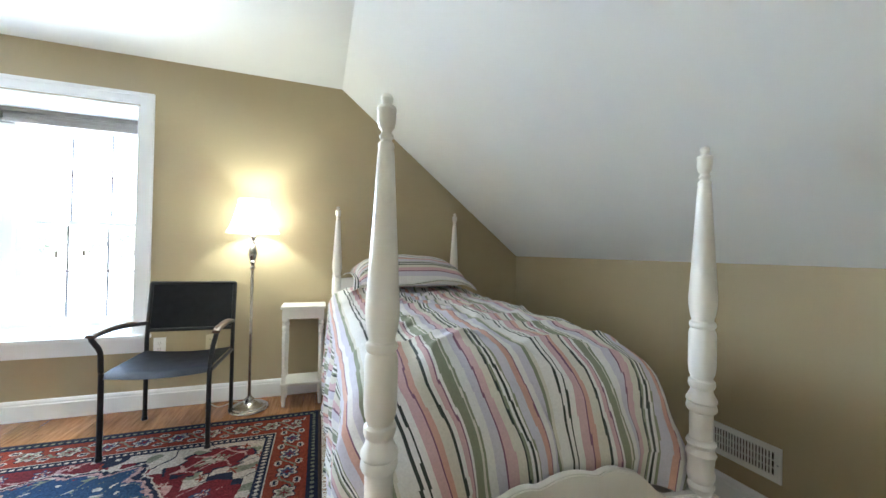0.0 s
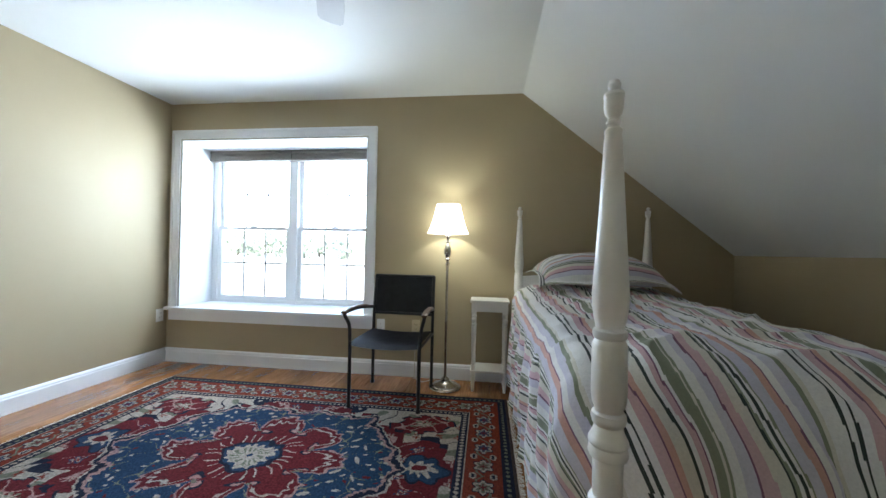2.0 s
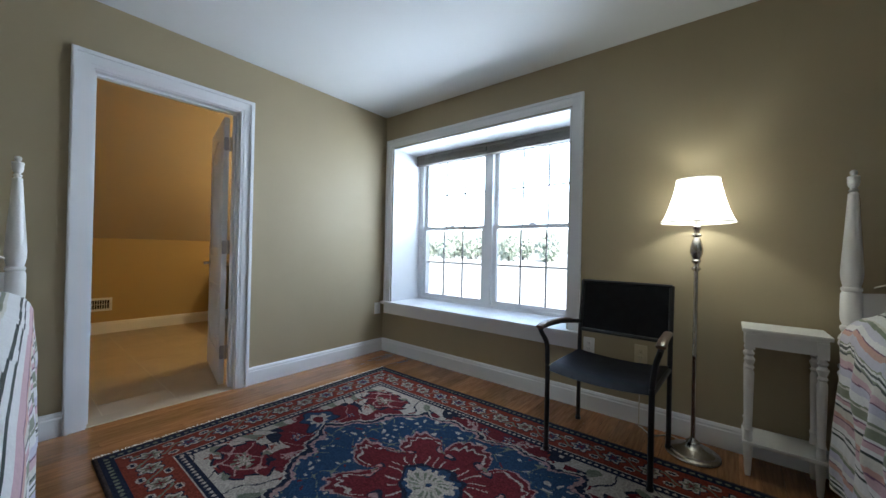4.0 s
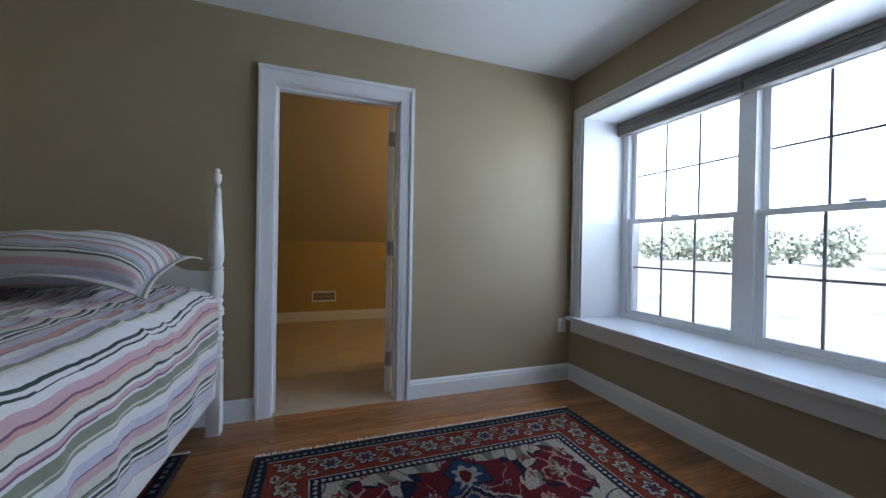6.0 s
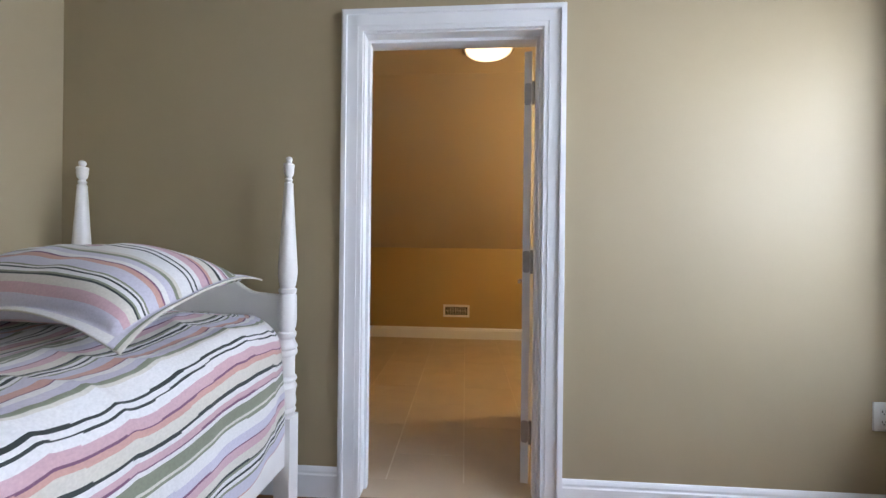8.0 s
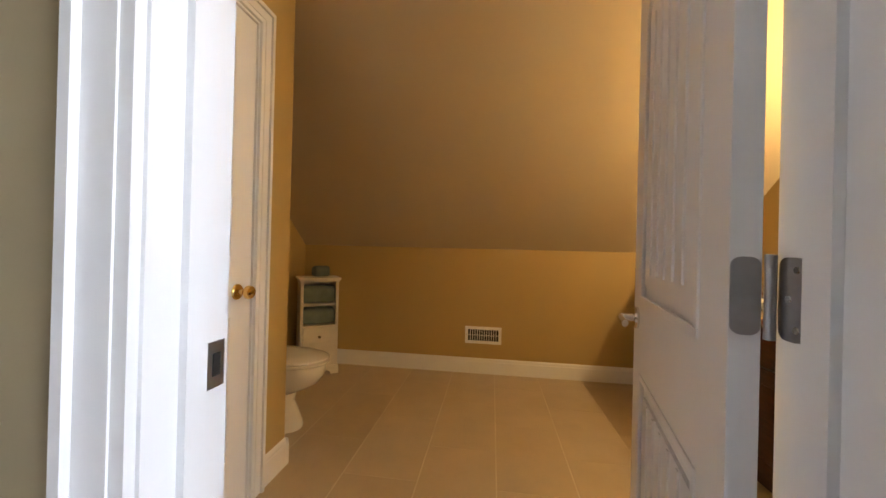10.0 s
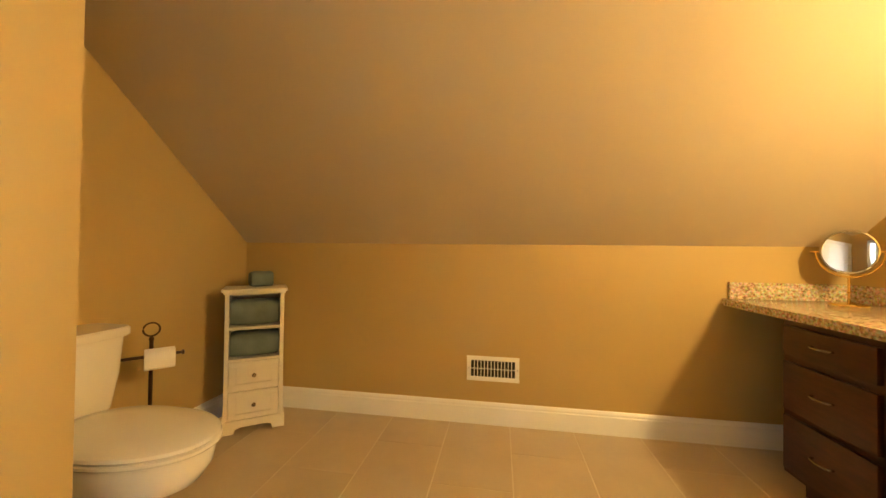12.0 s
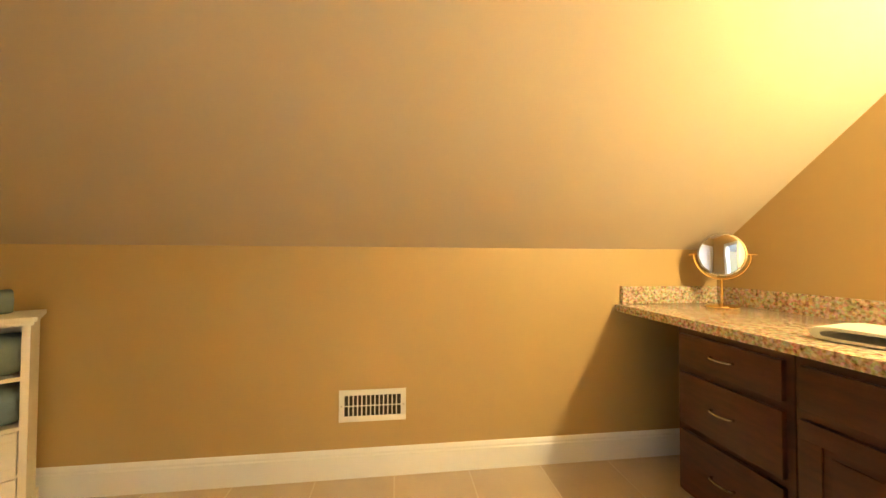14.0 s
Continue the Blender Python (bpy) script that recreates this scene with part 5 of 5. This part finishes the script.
folded("face_towel", 0.125, 0.12, 0.095, TOWEL, "small grey-teal folded towel on top of the cabinet", CABM @ pose(0.025, 0.03, 0.831, 0, 0, 12))

# vanity: drawer unit, sink units, worktop; fronts face -y
VF = -0.555


def handle(parent, x, z, w=0.085, vertical=False):
    bm = bmesh.new()
    pts = [(-w / 2, 0, 0), (-w / 2, -0.012, 0), (-w / 2 + 0.012, -0.022, 0), (0, -0.027, 0), (w / 2 - 0.012, -0.022, 0), (w / 2, -0.012, 0), (w / 2, 0, 0)]
    if vertical:
        pts = [(0, p[1], p[0]) for p in pts]
    tube(bm, [(x + p[0], VF - 0.020 + p[1], z + p[2]) for p in curve_pts(pts, 4)], 0.0045, 8)
    part("handle", bm, NICKEL, parent, "arched nickel pull")


def front(parent, name, x0, x1, z0, z1, panel):
    bm = boxes((x0, x1, VF - 0.020, VF - 0.001, z0, z1), bevel=0.003)
    if panel:
        bm.free()
        f = 0.055
        leaf = part(name, boxes((x0, x1, VF - 0.014, VF - 0.001, z0, z1)), CHERRY, parent, smooth=False)
        for r in ((x0, x1, z0, z0 + f), (x0, x1, z1 - f, z1), (x0, x0 + f, z0 + f, z1 - f), (x1 - f, x1, z0 + f, z1 - f)):
            part("door_rail", boxes((r[0], r[1], VF - 0.021, VF - 0.014, r[2], r[3]), bevel=0.0015), CHERRY, leaf)
        part("door_panel", boxes((x0 + f + 0.02, x1 - f - 0.02, VF - 0.018, VF - 0.014, z0 + f + 0.02, z1 - f - 0.02), bevel=0.002), CHERRY, leaf)
        return leaf
    return part(name, bm, CHERRY, parent)


def vanity_unit(x0, x1, kind, label):
    u = thing("vanity_cabinet", label, "cabinet", pose(0, 0, 0), "vanity units in a row")
    part("body", boxes((x0, x1, VF, YBN - 0.004, 0.10, 0.778)), CHERRY, u, smooth=False)
    part("toe_kick", boxes((x0 + 0.02, x1, VF + 0.07, YBN - 0.004, 0.0, 0.10)), CHERRY, u, smooth=False)
    if kind == "drawers":
        for z0, z1 in ((0.128, 0.360), (0.388, 0.595), (0.625, 0.752)):
            dr = front(u, "drawer", x0 + 0.022, x1 - 0.022, z0, z1, False)
            handle(dr, (x0 + x1) / 2, (z0 + z1) / 2 + 0.005)
    else:
        front(u, "false_drawer", x0 + 0.022, x1 - 0.022, 0.625, 0.752, False)
        xm = (x0 + x1) / 2
        for a, b, hx in ((x0 + 0.022, xm - 0.004, xm - 0.04), (xm + 0.004, x1 - 0.022, xm + 0.04)):
            dr = front(u, "door", a, b, 0.128, 0.595, True)
            handle(dr, hx, 0.50, vertical=True)
    return u


vanity_unit(-2.43, -1.985, "drawers", "dark cherry three-drawer vanity cabinet beside the knee space")
vanity_unit(-1.981, -1.25, "doors", "dark cherry sink cabinet with panelled doors")
top = thing("granite_worktop", "speckled beige granite worktop with backsplash", "worktop", pose(0, 0, 0))
part("slab", boxes((XB + 0.002, -1.22, VF - 0.032, YBN - 0.002, 0.78, 0.818), bevel=0.004), GRANITE, top)
part("backsplash", boxes((XB + 0.024, -1.22, YBN - 0.024, YBN - 0.002, 0.819, 0.911), bevel=0.003), GRANITE, top)
part("side_splash", boxes((XB + 0.002, XB + 0.022, VF - 0.002, YBN - 0.002, 0.819, 0.911), bevel=0.003), GRANITE, top)

# make-up mirror
mm = thing("makeup_mirror", "round polished make-up mirror on a stand on the worktop", "mirror", pose(-2.655, -0.118, 0.818, 0, 0, 46) @ Matrix.Diagonal((0.9, 0.9, 0.98, 1)))
bm = bmesh.new()
lathe(bm, [(0, 0), (0.078, 0), (0.080, 0.004), (0.076, 0.010), (0.05, 0.014), (0.012, 0.020), (0, 0.020)], seg=36)
part("base", bm, BRASS, mm)
bm = bmesh.new()
lathe(bm, [(0, 0.018), (0.007, 0.018), (0.006, 0.06), (0.010, 0.066), (0.006, 0.072), (0.006, 0.145), (0, 0.145)], seg=16)
part("stem", bm, BRASS, mm)
bm = bmesh.new()
tube(bm, [(0.128 * math.cos(a), 0, 0.272 + 0.128 * math.sin(a)) for a in np.linspace(math.pi, 2 * math.pi, 25)], 0.0045, 8)
part("yoke", bm, BRASS, mm)
tilt = pose(0, 0, 0.272, 90 - 6, 0, 0)
bm = bmesh.new()
lathe(bm, [(0, -0.008), (0.104, -0.008), (0.112, -0.004), (0.114, 0.0), (0.112, 0.006), (0.105, 0.008), (0.103, 0.005), (0, 0.005)], (0, 0, 0), 48, tilt)
part("rim", bm, CHROME, mm)
bm = bmesh.new()
lathe(bm, [(0.103, 0.006), (0.08, 0.0075), (0.05, 0.0088), (0.02, 0.0096), (0, 0.0098)], (0, 0, 0), 48, tilt)
part("mirror_face", bm, MIRROR, mm)
for s in (-1, 1):
    bm = bmesh.new()
    tube(bm, [(s * 0.112, 0, 0.272), (s * 0.150, 0, 0.272)], 0.005, 8)
    part("pivot_knob", bm, BRASS, mm)

# folded hand towel on the worktop
ht = thing("hand_towel", "pale folded hand towel lying on the worktop", "towel", pose(-1.88, -0.35, 0.818, 0, 0, 14))
bm = bmesh.new()
pts = [(-0.15, 0.004), (0.10, 0.003), (0.135, 0.006), (0.15, 0.022), (0.14, 0.038), (0.10, 0.044), (-0.15, 0.040), (-0.15, 0.036), (0.10, 0.034), (0.125, 0.026), (0.12, 0.016), (0.09, 0.012), (-0.15, 0.010)]
prism(bm, [(-x, z) for x, z in pts], -0.10, 0.10)
part("fold", bm, TOWELPALE, ht)

# vanity light, ceiling light
vl = thing("vanity_light", "brass bath bar light above the vanity", "lamp", pose(-1.12, YBN, 1.92))
part("back_plate", boxes((-0.32, 0.32, -0.02, 0, -0.05, 0.05), bevel=0.004), NICKEL, vl)
cl = thing("ceiling_light", "flush round bathroom ceiling light, lit", "lamp", pose(-0.82, -1.62, ZC))
bm = bmesh.new()
lathe(bm, [(0.17, 0), (0.17, -0.012), (0.155, -0.022), (0.15, -0.012), (0.15, 0)], seg=40)
part("ring", bm, NICKEL, cl)
bm = bmesh.new()
lathe(bm, [(0.15, -0.012), (0.145, -0.022), (0.10, -0.030), (0, -0.034)], seg=40)
part("diffuser", bm, DIFFUSER, cl)

# ---- outside ----
bm = bmesh.new()
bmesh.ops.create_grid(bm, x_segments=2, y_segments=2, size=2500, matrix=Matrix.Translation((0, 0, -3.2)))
setting("ground", bm, GRASS, "lawn below the window, coloured pale for the outdoor glare", "ground")
rnd = random.Random(11)
for k in range(64):
    x, y = -190 + k * 6.0 + rnd.uniform(-4, 4), 150 + rnd.uniform(-12, 25)
    H = rnd.uniform(9.0, 17.0)
    tr = thing("tree", "leafy tree at the far edge of the lawn, coloured pale for haze", "tree", pose(x, y, -3.2), "far tree line")
    bm = bmesh.new()
    tube(bm, [(0, 0, 0), (0.1, 0, H * 0.35), (0, 0.1, H * 0.8)], 0.3, 8)
    for a in range(5):
        t = a * 1.3
        tube(bm, [(0, 0, H * (0.35 + 0.08 * a)), (1.5 * math.cos(t), 1.5 * math.sin(t), H * (0.5 + 0.08 * a))], 0.08, 6)
    part("trunk", bm, BARK, tr)
    verts, faces = [], []
    for q in range(700):
        th, ph = rnd.uniform(0, 6.283), math.acos(rnd.uniform(-1, 1))
        rr = rnd.uniform(0.5, 1.0) * (1 + 0.25 * math.sin(3 * th + k) * math.sin(2 * ph))
        c = Vector((rr * H * 0.40 * math.sin(ph) * math.cos(th), rr * H * 0.40 * math.sin(ph) * math.sin(th), H * 0.47 + rr * H * 0.44 * math.cos(ph)))
        e = Euler((rnd.uniform(0, 6), rnd.uniform(0, 6), rnd.uniform(0, 6))).to_matrix()
        s = rnd.uniform(0.4, 0.95)
        n0 = len(verts)
        verts += [tuple(c + e @ Vector(v)) for v in ((-s, -s * 0.6, 0), (s, -s * 0.5, 0.1), (s * 0.8, s * 0.6, 0), (-s * 0.7, s * 0.5, -0.1))]
        faces.append((n0, n0 + 1, n0 + 2, n0 + 3))
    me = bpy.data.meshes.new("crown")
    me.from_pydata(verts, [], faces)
    # the leaf colour carries the far haze
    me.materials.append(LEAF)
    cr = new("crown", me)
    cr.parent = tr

# ---- floor pieces ----
rnd = random.Random(3)
pieces = {}


def plank_mesh(w, l, h, name, mat, bev):
    key = (name, round(w, 3), round(l, 3))
    if key not in pieces:
        bm = bmesh.new()
        x, y = w / 2, l / 2
        lo = [bm.verts.new(v) for v in ((-x, -y, -h), (x, -y, -h), (x, y, -h), (-x, y, -h))]
        mi = [bm.verts.new(v) for v in ((-x, -y, -bev), (x, -y, -bev), (x, y, -bev), (-x, y, -bev))]
        hi = [bm.verts.new(v) for v in ((-x + bev, -y + bev, 0), (x - bev, -y + bev, 0), (x - bev, y - bev, 0), (-x + bev, y - bev, 0))]
        for a, b in ((lo, mi), (mi, hi)):
            for k in range(4):
                bm.faces.new((a[k], a[(k + 1) % 4], b[(k + 1) % 4], b[k]))
        bm.faces.new(hi)
        pieces[key] = finish(name, bm, mat, False)
    return pieces[key]


PW = 0.0826
col = 0
x = 0.0
while x < XE - 0.01:
    w = min(PW, XE - x)
    y = YS
    first = rnd.choice((0.35, 0.6, 0.85, 1.1))
    while y < -0.001:
        l = first if y == YS else rnd.choice((0.6, 0.85, 1.1, 1.35))
        l = min(l, -y)
        if -y - l < 0.2:
            l = -y
        ob = new("plank", plank_mesh(w - 0.0006, l - 0.0006, 0.012, "plank", OAK, 0.0007))
        ob.location = (x + w / 2, y + l / 2, 0)
        ob.parent = floor_ob
        y += l
    x += PW
TWX, TWY = 0.62, 0.37
row = 0
y = -1.755 - 5 * TWY
while y < YBN:
    x = XB - (0.31 if row % 2 else 0.0)
    while x < -0.07:
        x0, x1 = max(x, XB), min(x + TWX, -0.128)
        y0, y1 = max(y, YBS), min(y + TWY, YBN)
        if x1 - x0 > 0.03 and y1 - y0 > 0.03:
            ob = new("tile", plank_mesh(x1 - x0 - 0.003, y1 - y0 - 0.006, 0.006, "tile", TILE, 0.0008))
            ob.location = ((x0 + x1) / 2, (y0 + y1) / 2, 0)
            ob.parent = bath_floor
        x += TWX
    y += TWY
    row += 1
